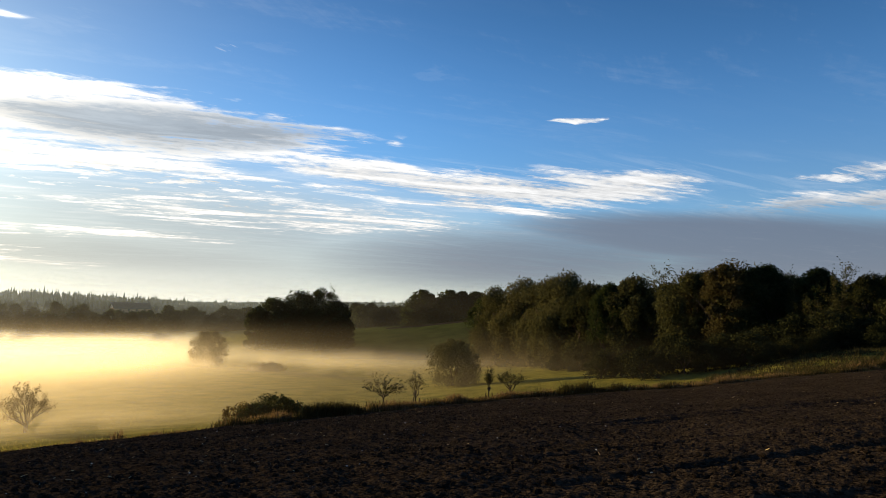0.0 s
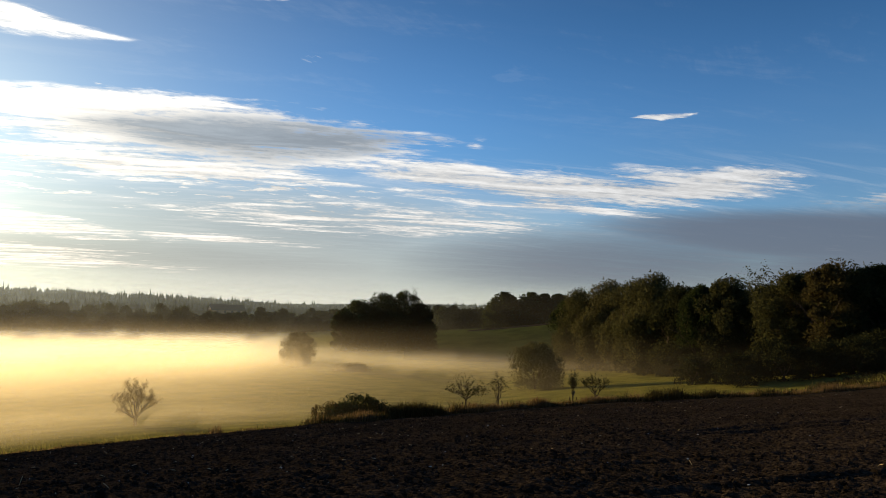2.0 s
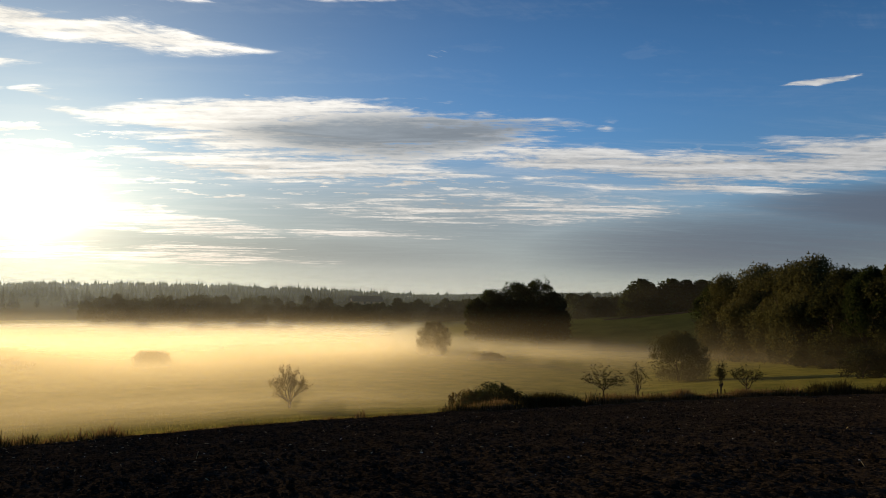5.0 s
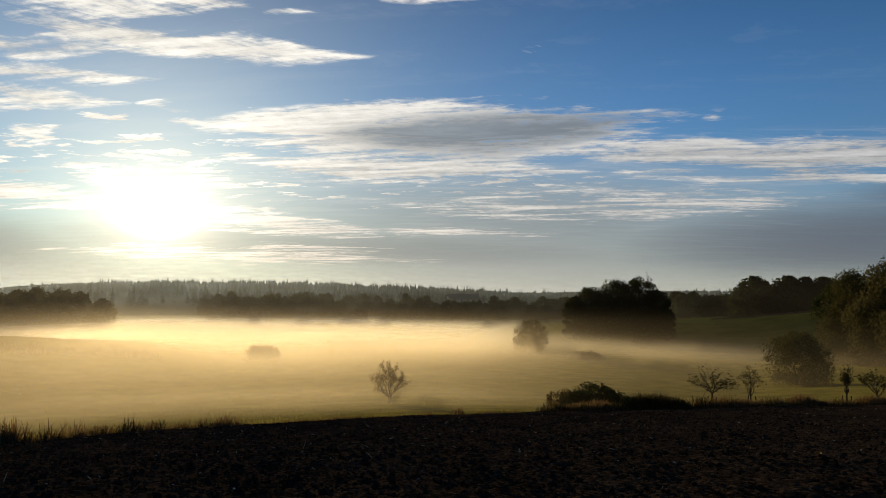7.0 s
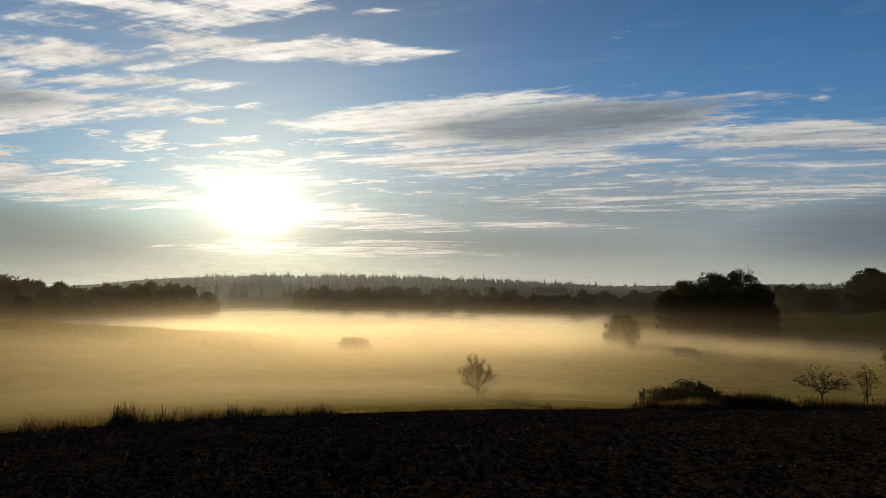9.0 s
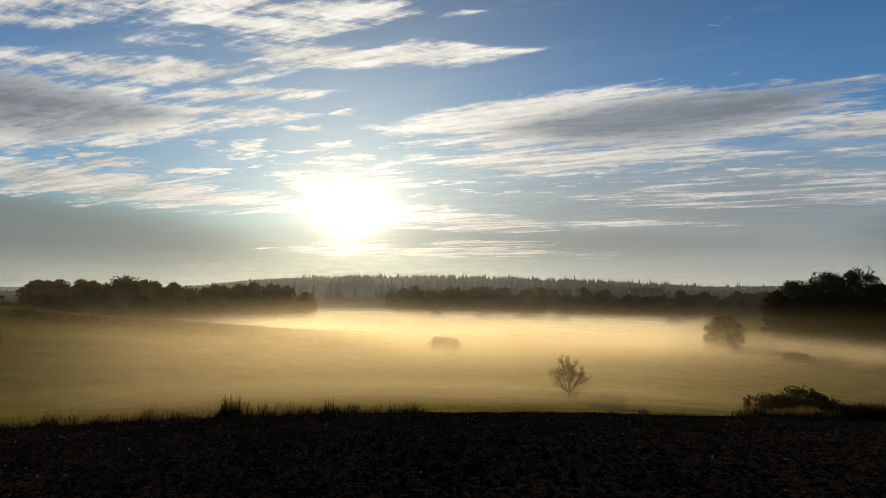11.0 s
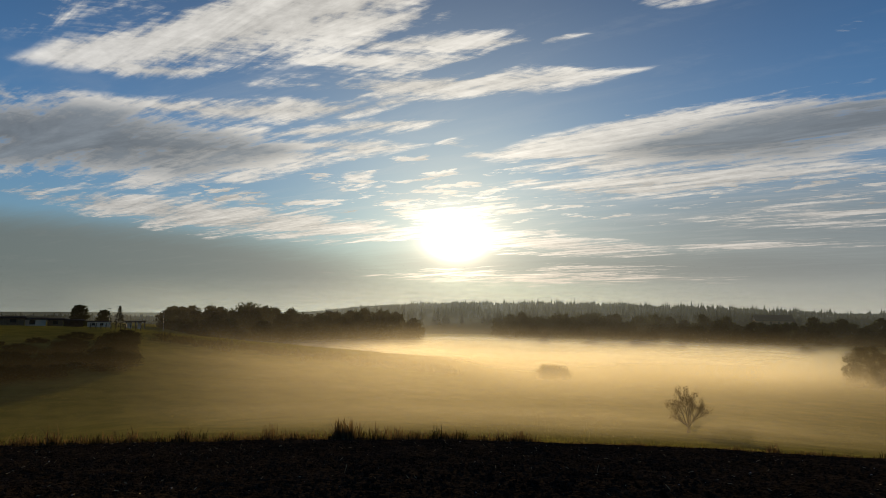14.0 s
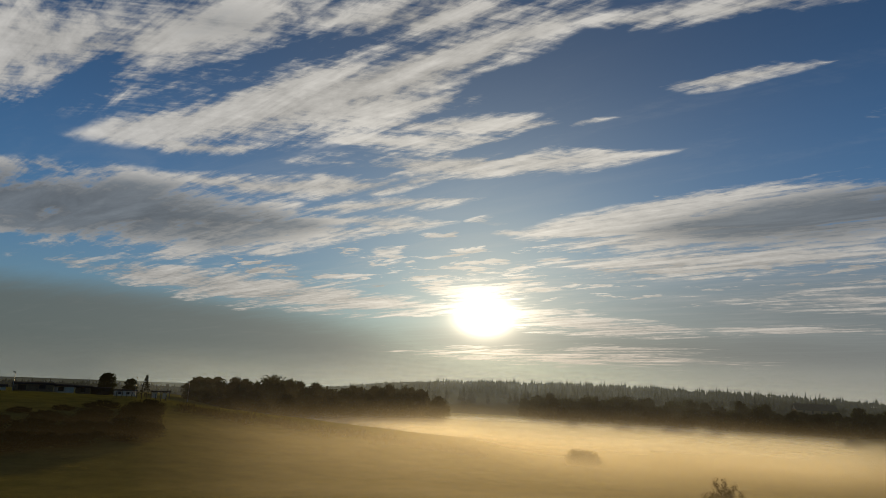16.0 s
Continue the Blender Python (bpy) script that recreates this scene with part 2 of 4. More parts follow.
def soil():
    """Moist crumbly soil: clods of a hand's width and finer crumbs."""
    mat, n = material("tilled_soil")
    pos = n.add("ShaderNodeTexCoord").outputs["Object"]
    cells = n.add("ShaderNodeTexVoronoi", {"feature": "F1"}, Vector=pos, Scale=17.0, Randomness=1.0)
    crumbs = n.noise(pos, 30.0, 5.0, 0.7)
    broad = n.noise(pos, 0.7, 4.0, 0.6)
    tint = n.add("ShaderNodeSeparateXYZ", None, i0=cells.outputs["Color"]).outputs[0]
    f = n.m("ADD", n.m("MULTIPLY", tint, 0.35), n.m("ADD", n.m("MULTIPLY", crumbs, 0.4), n.m("MULTIPLY", broad, 0.35)))
    col = n.mix(n.step(f, 0.25, 0.85), c4(0.007, 0.006, 0.005), c4(0.053, 0.040, 0.030))
    high = n.m("SUBTRACT", n.m("MULTIPLY", crumbs, 0.8), n.m("MULTIPLY", cells.outputs["Distance"], 0.9))
    bump = n.add("ShaderNodeBump", None, Strength=1.0, Distance=0.06, Height=high)
    finish(n, n.add("ShaderNodeBsdfDiffuse", None, Color=col, Roughness=0.6, Normal=bump.outputs[0]))
    return mat


SOIL = soil()
# Far ground; the shade under the trees is put into its colour.
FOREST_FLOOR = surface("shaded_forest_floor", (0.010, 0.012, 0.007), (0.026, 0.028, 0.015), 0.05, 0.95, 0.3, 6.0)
# Hill grass darkened in colour, in place of weaker sun on the slope.
DIM_HILL_GRASS = surface("dimmed_hill_grass", (0.018, 0.028, 0.008), (0.048, 0.060, 0.016), 0.12, 0.95, 0.8, 20.0, 0.08)
MEADOW = surface("short_grass", (0.060, 0.064, 0.014), (0.145, 0.132, 0.030), 0.35, 0.9, 0.8, 20.0, 0.08)
BARK = surface("bark", (0.022, 0.018, 0.014), (0.075, 0.060, 0.045), 2.0, 0.9, 0.6, 8.0, 0.03)
LEAF = leafy("green_leaves", (0.013, 0.016, 0.007), (0.052, 0.052, 0.021), 0.22)
LEAF_DARK = leafy("dark_leaves", (0.013, 0.020, 0.008), (0.032, 0.040, 0.014))
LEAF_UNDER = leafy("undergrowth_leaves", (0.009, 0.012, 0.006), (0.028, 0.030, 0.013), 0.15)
LEAF_HEDGE = leafy("hedge_leaves", (0.008, 0.011, 0.005), (0.022, 0.025, 0.010), 0.08)
LEAF_RUST = leafy("autumn_leaves", (0.045, 0.036, 0.012), (0.105, 0.072, 0.024))
LEAF_AUTUMN = leafy("yellowing_leaves", (0.034, 0.031, 0.013), (0.072, 0.056, 0.025))
LEAF_WILLOW = leafy("willow_leaves", (0.038, 0.040, 0.016), (0.094, 0.086, 0.037), 0.25)
NEEDLE = leafy("needles", (0.010, 0.016, 0.009), (0.024, 0.032, 0.015), 0.1)
DRY = leafy("dry_grass", (0.070, 0.046, 0.022), (0.190, 0.130, 0.062), 0.4, 0.2)
MEADOWBLADE = leafy("meadow_blades", (0.085, 0.086, 0.022), (0.170, 0.150, 0.045), 0.5, 0.1)
VERGE = leafy("verge_blades", (0.018, 0.020, 0.008), (0.062, 0.052, 0.023), 0.3, 0.1)
GREENBLADE = leafy("grass_blades", (0.016, 0.018, 0.007), (0.060, 0.050, 0.020), 0.3, 0.1)


# ---- mesh helpers ----
def mesh_object(name, verts, faces, mats, parent=None, label="", smooth=False):
    me = bpy.data.meshes.new(name)
    me.from_pydata(verts, [], faces)
    for mat in mats if isinstance(mats, (list, tuple)) else [mats]:
        me.materials.append(mat)
    if smooth:
        me.polygons.foreach_set("use_smooth", [True] * len(me.polygons))
    ob = new(name, me)
    if parent is not None:
        ob.parent = parent
    if label:
        tagged(ob, label)
    return ob


def part(name, bm, mat, parent, label="", smooth=False):
    me = bpy.data.meshes.new(name)
    bm.to_mesh(me)
    bm.free()
    me.materials.append(mat)
    if smooth:
        me.polygons.foreach_set("use_smooth", [True] * len(me.polygons))
    ob = new(name, me)
    ob.parent = parent
    if label:
        tagged(ob, label)
    return ob


def sstep(x, lo, hi):
    t = np.clip((np.asarray(x, float) - lo) / (hi - lo), 0, 1)
    return t * t * (3 - 2 * t)


# ---- the lie of the land, by azimuth (degrees, left of the y axis) and distance ----
def edge_r(az):
    return np.interp(az, [-180, -90, -57, -43, -30, -15, 0, 20, 40, 60, 75, 110, 180],
                     [45, 75, 60, 44, 37, 31, 27, 24, 23, 24, 27, 40, 45])


def edge_z(az):
    el = np.interp(az, [-180, -90, -57, -50, -43, -33, -24, -15, -5, 5, 20, 40, 55, 63, 75, 110, 180],
                   [-2, -2.2, -3.7, -4.9, -6.25, -7.5, -8.6, -9.7, -10.6, -11.2, -11.85, -12.0, -11.6, -11.1, -10.2, -5, -2])
    return EYE_Z + edge_r(az) * np.tan(np.radians(el))


def valley(az, r):
    """The land beyond the field: a valley, a shoulder of meadow to the left, rising ground and a hill to the right."""
    z = np.interp(r, [0, 25, 50, 80, 110, 140, 200, 300, 420, 600, 900, 1500, 5000],
                  [-3, -5, -7.3, -9.2, -11, -12.3, -14.6, -16.5, -17, -9, 0, -9, -20])
    z = z + np.interp(az, [25, 32, 44, 52, 60, 75, 100], [0, 2, 4.5, 6.5, 8.5, 9.5, 9.5]) * sstep(r, 45, 140) * (1 - sstep(r, 280, 600)) * (1 - (1 - sstep(az, 47, 58)) * sstep(r, 138, 195))
    z = z + np.interp(az, [-100, -70, -57, -47, -35, -20], [11, 9, 7.7, 5, 2.8, 0]) * sstep(r, 40, 75) * (1 - sstep(r, 200, 600))
    z = z + np.interp(az, [-100, -60, -26, -20, -14, -9, -5, 2], [9, 11.5, 11.5, 9, 6, 4.5, 2.5, 0]) * sstep(r, 165, 260) * (1 - 0.6 * sstep(r, 350, 700))
    z = z - 5 * np.exp(-((az - 1) / 9) ** 2) * sstep(r, 500, 900)
    z = z - 22 * sstep(az, 34, 52) * sstep(r, 300, 900) - 40 * sstep(r, 1500, 5000)
    w = sstep(np.abs(az), 85, 125)
    return z * (1 - w) + w * np.minimum(0.02 * r, 3.0)


def land(az, r):
    az, r = np.asarray(az, float), np.asarray(r, float)
    re, ze = edge_r(az), edge_z(az)
    inside = ze * (np.minimum(r, re) / re) ** 1.3
    outside = valley(az, r) + (ze - valley(az, re)) * np.exp(-np.maximum(r - re, 0) / 10.0)
    return np.where(r < re, inside, outside)


def spot(az, r, dz=0.0):
    """The point on the land at that azimuth and distance."""
    a = radians(az)
    return Vector((-r * math.sin(a), r * math.cos(a), float(land(az, r)) + dz))


def polar_sheet(az, rows):
    """Vertices and quads of a sheet: rows is an array (len(az), k, 3)."""
    k = rows.shape[1]
    i, j = np.meshgrid(np.arange(len(az) - 1), np.arange(k - 1), indexing="ij")
    a = (i * k + j).ravel()
    return rows.reshape(-1, 3), np.stack([a, a + 1, a + k + 1, a + k], 1)


def fbm(x, y, octaves, seed):
    """Cheap lattice noise on arrays, about -1 to 1."""
    out, amp, rng = np.zeros_like(x), 1.0, np.random.RandomState(seed)
    for o in range(octaves):
        g = rng.rand(256, 256) * 2 - 1
        fx, fy = x * 2 ** o + 17.3 * o, y * 2 ** o + 9.1 * o
        ix, iy = np.floor(fx).astype(int), np.floor(fy).astype(int)
        tx, ty = fx - ix, fy - iy
        tx, ty = tx * tx * (3 - 2 * tx), ty * ty * (3 - 2 * ty)
        ix0, iy0, ix1, iy1 = ix % 256, iy % 256, (ix + 1) % 256, (iy + 1) % 256
        out += amp * ((g[ix0, iy0] * (1 - tx) + g[ix1, iy0] * tx) * (1 - ty) + (g[ix0, iy1] * (1 - tx) + g[ix1, iy1] * tx) * ty)
        amp *= 0.5
    return out


def build_ground():
    az = np.concatenate([np.arange(-180, -66, 6.0), np.arange(-66, 82, 0.75), np.arange(84, 181, 6.0)])
    az[-1] = 180.0
    r = np.concatenate([[0.0], np.geomspace(5, 60, 34), np.geomspace(62, 700, 75), np.geomspace(740, 4600, 14)])
    A, Rr = np.meshgrid(az, r, indexing="ij")
    z = land(A, Rr)
    x, y = -Rr * np.sin(np.radians(A)), Rr * np.cos(np.radians(A))
    z = z - 0.35 * (1 - sstep(Rr - edge_r(A), -1.5, 0.2))
    z = z + 0.12 * fbm(x * 0.12, y * 0.12, 3, 3) * sstep(Rr - edge_r(A), 0.0, 6.0)
    v, f = polar_sheet(az, np.stack([x, y, z], 2))
    ob = mesh_object("ground", v.tolist(), f.tolist(), [MEADOW, FOREST_FLOOR, DIM_HILL_GRASS], smooth=True)
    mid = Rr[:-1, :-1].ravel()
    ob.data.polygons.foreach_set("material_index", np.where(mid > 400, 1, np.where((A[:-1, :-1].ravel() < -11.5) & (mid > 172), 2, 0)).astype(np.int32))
    tagged(ob, "pale green dewy meadow falling into a wide shallow valley", "meadow", kind="structure")


def field_z(az, r):
    az, r = np.asarray(az, float), np.asarray(r, float)
    x, y = -r * np.sin(np.radians(az)), r * np.cos(np.radians(az))
    return land(az, r) + 0.05 * fbm(x * 0.5, y * 0.5, 2, 5)


def build_field():
    az = np.concatenate([np.arange(-180, -64, 3.0), np.arange(-63, 80, 0.18), np.arange(81, 181, 3.0)])
    az[-1] = 180.0
    t = np.linspace(0, 1, 260)
    A, Tt = np.meshgrid(az, t, indexing="ij")
    Rr = 2.5 + (edge_r(A) - 2.5) * Tt ** 1.25
    Rr[:, 0] = 0.01
    x, y = -Rr * np.sin(np.radians(A)), Rr * np.cos(np.radians(A))
    z = field_z(A, Rr)
    z = z + 0.028 * np.abs(fbm(x * 5.2, y * 5.2, 2, 8)) + 0.018 * np.maximum(fbm(x * 1.6, y * 2.4, 2, 9), 0)
    for row, wide, deep in ((4.8, 0.13, 0.05), (6.8, 0.12, 0.05), (8.8, 0.11, 0.03), (12.3, 0.12, 0.04), (13.0, 0.12, 0.04)):
        bend = y - row + 0.0035 * np.maximum(x - 8, 0) ** 2 + 0.05 * fbm(x * 0.8, y * 0, 1, 4)
        z = z + (0.35 * deep * np.exp(-((bend - 2 * wide) / wide) ** 2) - deep * np.exp(-(bend / wide) ** 2)) * sstep(x, 1.5, 7.0) * np.clip(0.85 + 0.4 * fbm(x * 0.6, y * 0.3, 2, 6), 0.3, 1.2)
    z = z - 0.3 * sstep(Tt, 0.985, 1.0)
    v, f = polar_sheet(az, np.stack([x, y, z], 2))
    ob = mesh_object("field", v.tolist(), f.tolist(), SOIL, smooth=True)
    tagged(ob, "dark brown freshly tilled field of crumbly soil", "field", kind="structure")


build_ground()
build_field()


# ---- trees and bushes ----
def tube(verts, faces, a, b, ra, rb, sides=6):
    a, b = Vector(a), Vector(b)
    d = (b - a).normalized()
    u = d.orthogonal().normalized()
    w = d.cross(u)
    k = len(verts)
    for p, rad in ((a, ra), (b, rb)):
        for i in range(sides):
            t = 2 * math.pi * i / sides
            verts.append(tuple(p + (u * math.cos(t) + w * math.sin(t)) * rad))
    for i in range(sides):
        j = (i + 1) % sides
        faces.append((k + i, k + j, k + sides + j, k + sides + i))


def limbs(rng, verts, faces, a, way, length, rad, depth, tips, spread=0.6, lift=0.15, bits=3, forks=3):
    """A limb in a few bent lengths, with forks at its end."""
    p, d = Vector(a), Vector(way).normalized()
    for i in range(bits):
        q = p + d * length / bits
        r1 = rad * (1 - 0.45 * (i + 1) / bits)
        tube(verts, faces, p, q, rad * (1 - 0.45 * i / bits), r1, 6 if rad > 0.05 else 4)
        p = q
        d = (d + Vector((rng.gauss(0, 0.14), rng.gauss(0, 0.14), rng.gauss(lift * 0.4, 0.08)))).normalized()
        if depth <= 1:
            tips.append(tuple(p))
        if depth > 0 and i >= bits - 2 and i < bits - 1:
            side = (d + Vector((rng.gauss(0, spread), rng.gauss(0, spread), rng.gauss(lift, 0.2)))).normalized()
            limbs(rng, verts, faces, p, side, length * rng.uniform(0.5, 0.75), r1 * 0.6, depth - 1, tips, spread, lift, bits, forks)
    if depth > 0:
        for _ in range(forks):
            e = (d + Vector((rng.gauss(0, spread), rng.gauss(0, spread), rng.gauss(lift, 0.2)))).normalized()
            limbs(rng, verts, faces, p, e, length * rng.uniform(0.55, 0.8), r1 * 0.65, depth - 1, tips, spread, lift, bits, forks)


def leaf_mesh(rng, centres, spreads, count, size, droop=0.0, corners=4):
    """Many small leaves scattered round the centres."""
    centres, spreads = np.asarray(centres, float), np.asarray(spreads, float)
    pick = rng.randint(0, len(centres), count)
    off = rng.normal(size=(count, 3))
    off *= (rng.rand(count) ** 0.36 * rng.uniform(0.75, 1.12, count) / np.linalg.norm(off, axis=1))[:, None]
    c = centres[pick] + off * spreads[pick]
    u = rng.normal(size=(count, 3))
    u[:, 2] -= droop
    u /= np.linalg.norm(u, axis=1)[:, None]
    w = np.cross(u, rng.normal(size=(count, 3)))
    w /= np.maximum(np.linalg.norm(w, axis=1), 1e-6)[:, None]
    s = size * rng.uniform(0.6, 1.4, count)[:, None]
    v = np.stack([c - u * s, c + w * s * 0.5, c + u * s, c - w * s * 0.5], 1).reshape(-1, 3)
    f = np.arange(count * 4).reshape(-1, 4)
    if corners == 3:
        v = np.stack([c - u * s * 1.1, c + w * s * 0.8, c + u * s * 1.1], 1).reshape(-1, 3)
        f = np.arange(count * 3).reshape(-1, 3)
    return v, f


def tree(name, seed, height, width, leaf, leaves, leaf_size, trunk_r=0.0, crown_from=0.15, clumps=26, droop=0.0,
         label="", category="tree", group="", top=0.75, corners=3, fork=2, puff=(0.08, 0.12, 0.16, 0.2, 0.23)):
    """A broad-leaved tree: trunk with limbs, and a crown of many leaves in uneven clumps."""
    rng, nr = random.Random(seed), np.random.RandomState(seed)
    ob = new(name)
    ob.empty_display_size = 0.2
    verts, faces, tips = [], [], []
    rad = trunk_r or height * 0.022
    stem = height * max(crown_from, 0.12)
    tube(verts, faces, (0, 0, -0.4), (0, 0, stem), rad * 1.25, rad, 8)
    for i in range(5):
        t = 2 * math.pi * (i + rng.random() * 0.6) / 5
        d = (math.cos(t) * 0.55, math.sin(t) * 0.55, 1.0)
        limbs(rng, verts, faces, (0, 0, stem * rng.uniform(0.7, 1.0)), d, height * 0.3, rad * 0.6, fork, tips, 0.55, 0.15, 3, 2)
    mesh_object("trunk", verts, faces, BARK, ob, smooth=True)
    centres, spreads = [], []
    for i in range(clumps):
        h = crown_from + (1 - crown_from) * rng.random()
        q = (h - crown_from) / (1 - crown_from)
        wide = 0.72 + 0.28 * q / 0.42 if q < 0.42 else max(0.12, 1 - ((q - 0.42) / 0.6) ** 2) ** top
        t, q = rng.random() * 2 * math.pi, rng.random() ** 0.36 * wide * width / 2
        s = width * rng.choice(puff)
        q = max(0.0, min(q, width / 2 - s * 0.6))
        centres.append((q * math.cos(t), q * math.sin(t), 0.0))
        tall = s * rng.uniform(0.6, 1.0) * (1 + droop)
        spreads.append((s, s, tall))
        centres[-1] = (*centres[-1][:2], h * (height - tall * 0.95))
    v, f = leaf_mesh(nr, centres, spreads, leaves, leaf_size, droop, corners)
    mesh_object("crown", v.tolist(), f.tolist(), leaf, ob)
    return tagged(ob, label, category, group)


def thin_tree(name, seed, height, width, leaf, leaves, leaf_size, label, category, group="", stem=0.3, rad=0.05, forks=3, depth=2, stems=5, stakes=0, up=(0.12, 0.9), puffy=0.035):
    """A young or sparse tree with its branches showing."""
    rng, nr = random.Random(seed), np.random.RandomState(seed)
    ob = new(name)
    ob.empty_display_size = 0.2
    verts, faces, tips = [], [], []
    tube(verts, faces, (0, 0, -0.3), (0, 0, stem * height), rad * 1.2, rad, 7)
    for i in range(stems):
        t = 2 * math.pi * (i + rng.random() * 0.7) / stems
        k = width / height
        u = rng.uniform(0.15, 1.5)
        limbs(rng, verts, faces, (0, 0, stem * height * rng.uniform(0.7, 1.0)), (math.cos(t) * k * u, math.sin(t) * k * u, rng.uniform(*up)),
              height * 0.34 * rng.uniform(0.75, 1.1), rad * 0.6, depth, tips, 0.75, 0.05, 3, forks)
    va = np.array(verts)
    zs = va[:, 2] > stem * height
    kx = width / 2 / np.abs(va[:, :2]).max()
    va[zs, 0] *= kx
    va[zs, 1] *= kx
    va[zs, 2] = stem * height + (va[zs, 2] - stem * height) * (height * (1 - stem)) / (va[:, 2].max() - stem * height)
    pts = va[zs][::4]
    mesh_object("trunk", va.tolist(), faces, BARK, ob, smooth=True)
    v, f = leaf_mesh(nr, pts, np.full((len(pts), 3), height * puffy), leaves, leaf_size)
    mesh_object("crown", v.tolist(), f.tolist(), leaf, ob)
    for i in range(stakes):
        verts, faces, t = [], [], 2.1 * i + seed
        tube(verts, faces, (0.32 * math.cos(t), 0.32 * math.sin(t), -0.3), (0.2 * math.cos(t), 0.2 * math.sin(t), 0.75), 0.028, 0.025, 6)
        faces.append(tuple(range(6, 12)))
        mesh_object("stake", verts, faces, BARK, ob)
    return tagged(ob, label, category, group)


def put(ob, az, r, turn=0.0, size=1.0, dz=0.0, wide=1.0):
    p = spot(az, r, dz)
    ob.matrix_basis = Matrix.Translation(p) @ Matrix.Rotation(radians(turn), 4, "Z") @ Matrix.Diagonal((size * wide, size * wide, size, 1))
    return ob


def again(ob, az, r, turn=0.0, size=1.0, dz=0.0, wide=1.0):
    m = Matrix.Translation(spot(az, r, dz)) @ Matrix.Rotation(radians(turn), 4, "Z") @ Matrix.Diagonal((size * wide / ob.scale[0], size * wide / ob.scale[1], size / ob.scale[2], 1))
    return copy_thing(ob, m)


def reach(az, r, el):
    """The height of a thing on the land there, whose top stands at that elevation."""
    return EYE_Z + r * math.tan(radians(el)) - float(land(az, r))


# ---- the trees' patterns; the first of each stands in the scene, the others are copies ----
def plant_meadow():
    put(thin_tree("apple_tree", 4, reach(10.9, 46, -6.5), 3.3, LEAF_RUST, 3400, 0.045,
                  "small gnarled apple tree with sparse leaves in the misty meadow", "tree", stem=0.17, rad=0.11, forks=2, depth=3, stems=10, up=(0.25, 1.2), puffy=0.055), 10.9, 46, 40)
    put(tree("bush", 5, 3.0, 5.6, LEAF, 6000, 0.15, crown_from=0.0, clumps=140, top=0.5, label="low dark bush half hidden in the mist", category="bush"), 22.2, 112)
    put(tree("bush", 8, 1.7, 7.5, LEAF, 6000, 0.13, crown_from=0.0, clumps=120, top=0.5, label="wide low bush drowned in the mist", category="bush"), -6.6, 128)
    put(tree("round_bush", 6, reach(-1.8, 142, -2.6), 8.0, LEAF, 20000, 0.125, crown_from=0.0, clumps=160, top=0.5,
             label="round leafy bush standing in the ground mist", category="bush"), -1.8, 142)
    put(tree("round_tree", 7, reach(-23.2, 85, -2.8), 7.6, LEAF_WILLOW, 26000, 0.09, crown_from=0.09, clumps=220, top=0.55,
             label="rounded many-stemmed small tree with thinning olive leaves", category="tree"), -23.2, 85)
    for az, r, el, w, n, s in ((-17.0, 33.5, -6.0, 2.7, 420, 11), (-19.9, 34.5, -5.5, 1.3, 160, 12), (-26.5, 37.0, -5.1, 0.8, 330, 13), (-28.4, 38.0, -5.0, 2.1, 420, 14)):
        put(thin_tree("sapling", s, reach(az, r, el), w, LEAF, int(n * 2.4), 0.040, "young fruit tree with few leaves beside the field", "tree",
                      "young trees along the field", stem=0.42, rad=0.035, forks=3, depth=2, stems=11, stakes=3, up=(0.35, 1.0), puffy=0.045), az, r, s * 31)
    for az, r, el, w, s in ((-7.4, 32.0, -7.8, 3.0, 21), (-5.0, 32.0, -8.5, 2.4, 22), (-9.0, 32.5, -8.5, 2.2, 23), (-6.3, 31.5, -8.6, 2.2, 24)):
        put(tree("shrub", s, reach(az, r, el), w, LEAF_RUST if s == 22 else LEAF_DARK, 3000 if s == 22 else 5200, 0.055, crown_from=0.0, clumps=50,
                 label="dense brownish shrub at the field's edge", category="shrub", group="shrubs at the field"), az, r)


def plant_clump():
    for az, r, el, w, s in ((-7.2, 208, 0.6, 13, 31), (-9.2, 210, 1.2, 14, 32), (-11.0, 212, 1.5, 14, 33), (-12.6, 208, 0.3, 10, 34), (-5.7, 206, -0.4, 8, 35),
                            (-10.2, 203, -0.4, 15, 36), (-8.0, 203, -0.7, 14, 37), (-12.9, 205, -1.0, 9, 38)):
        put(tree("tree", s, reach(az, r, el), w, LEAF_DARK, 13000, 0.33, crown_from=0.0, clumps=90, top=0.6, fork=1, puff=(0.10, 0.13, 0.17, 0.22),
                 label="dark broad-leaved tree in a dense clump behind the mist", category="tree", group="clump of trees"), az, r)
    put(thin_tree("tree", 39, reach(-11.9, 211, 2.0), 7, LEAF_DARK, 500, 0.2, "bare-topped tree rising from a dense clump", "tree",
                  "clump of trees", stem=0.3, rad=0.2, forks=3, depth=2, stems=5), -11.9, 211)


def wood_r(az):
    return float(np.interp(az, [-70, -57, -47, -35, -30, -25], [76, 76, 82, 102, 130, 145]))


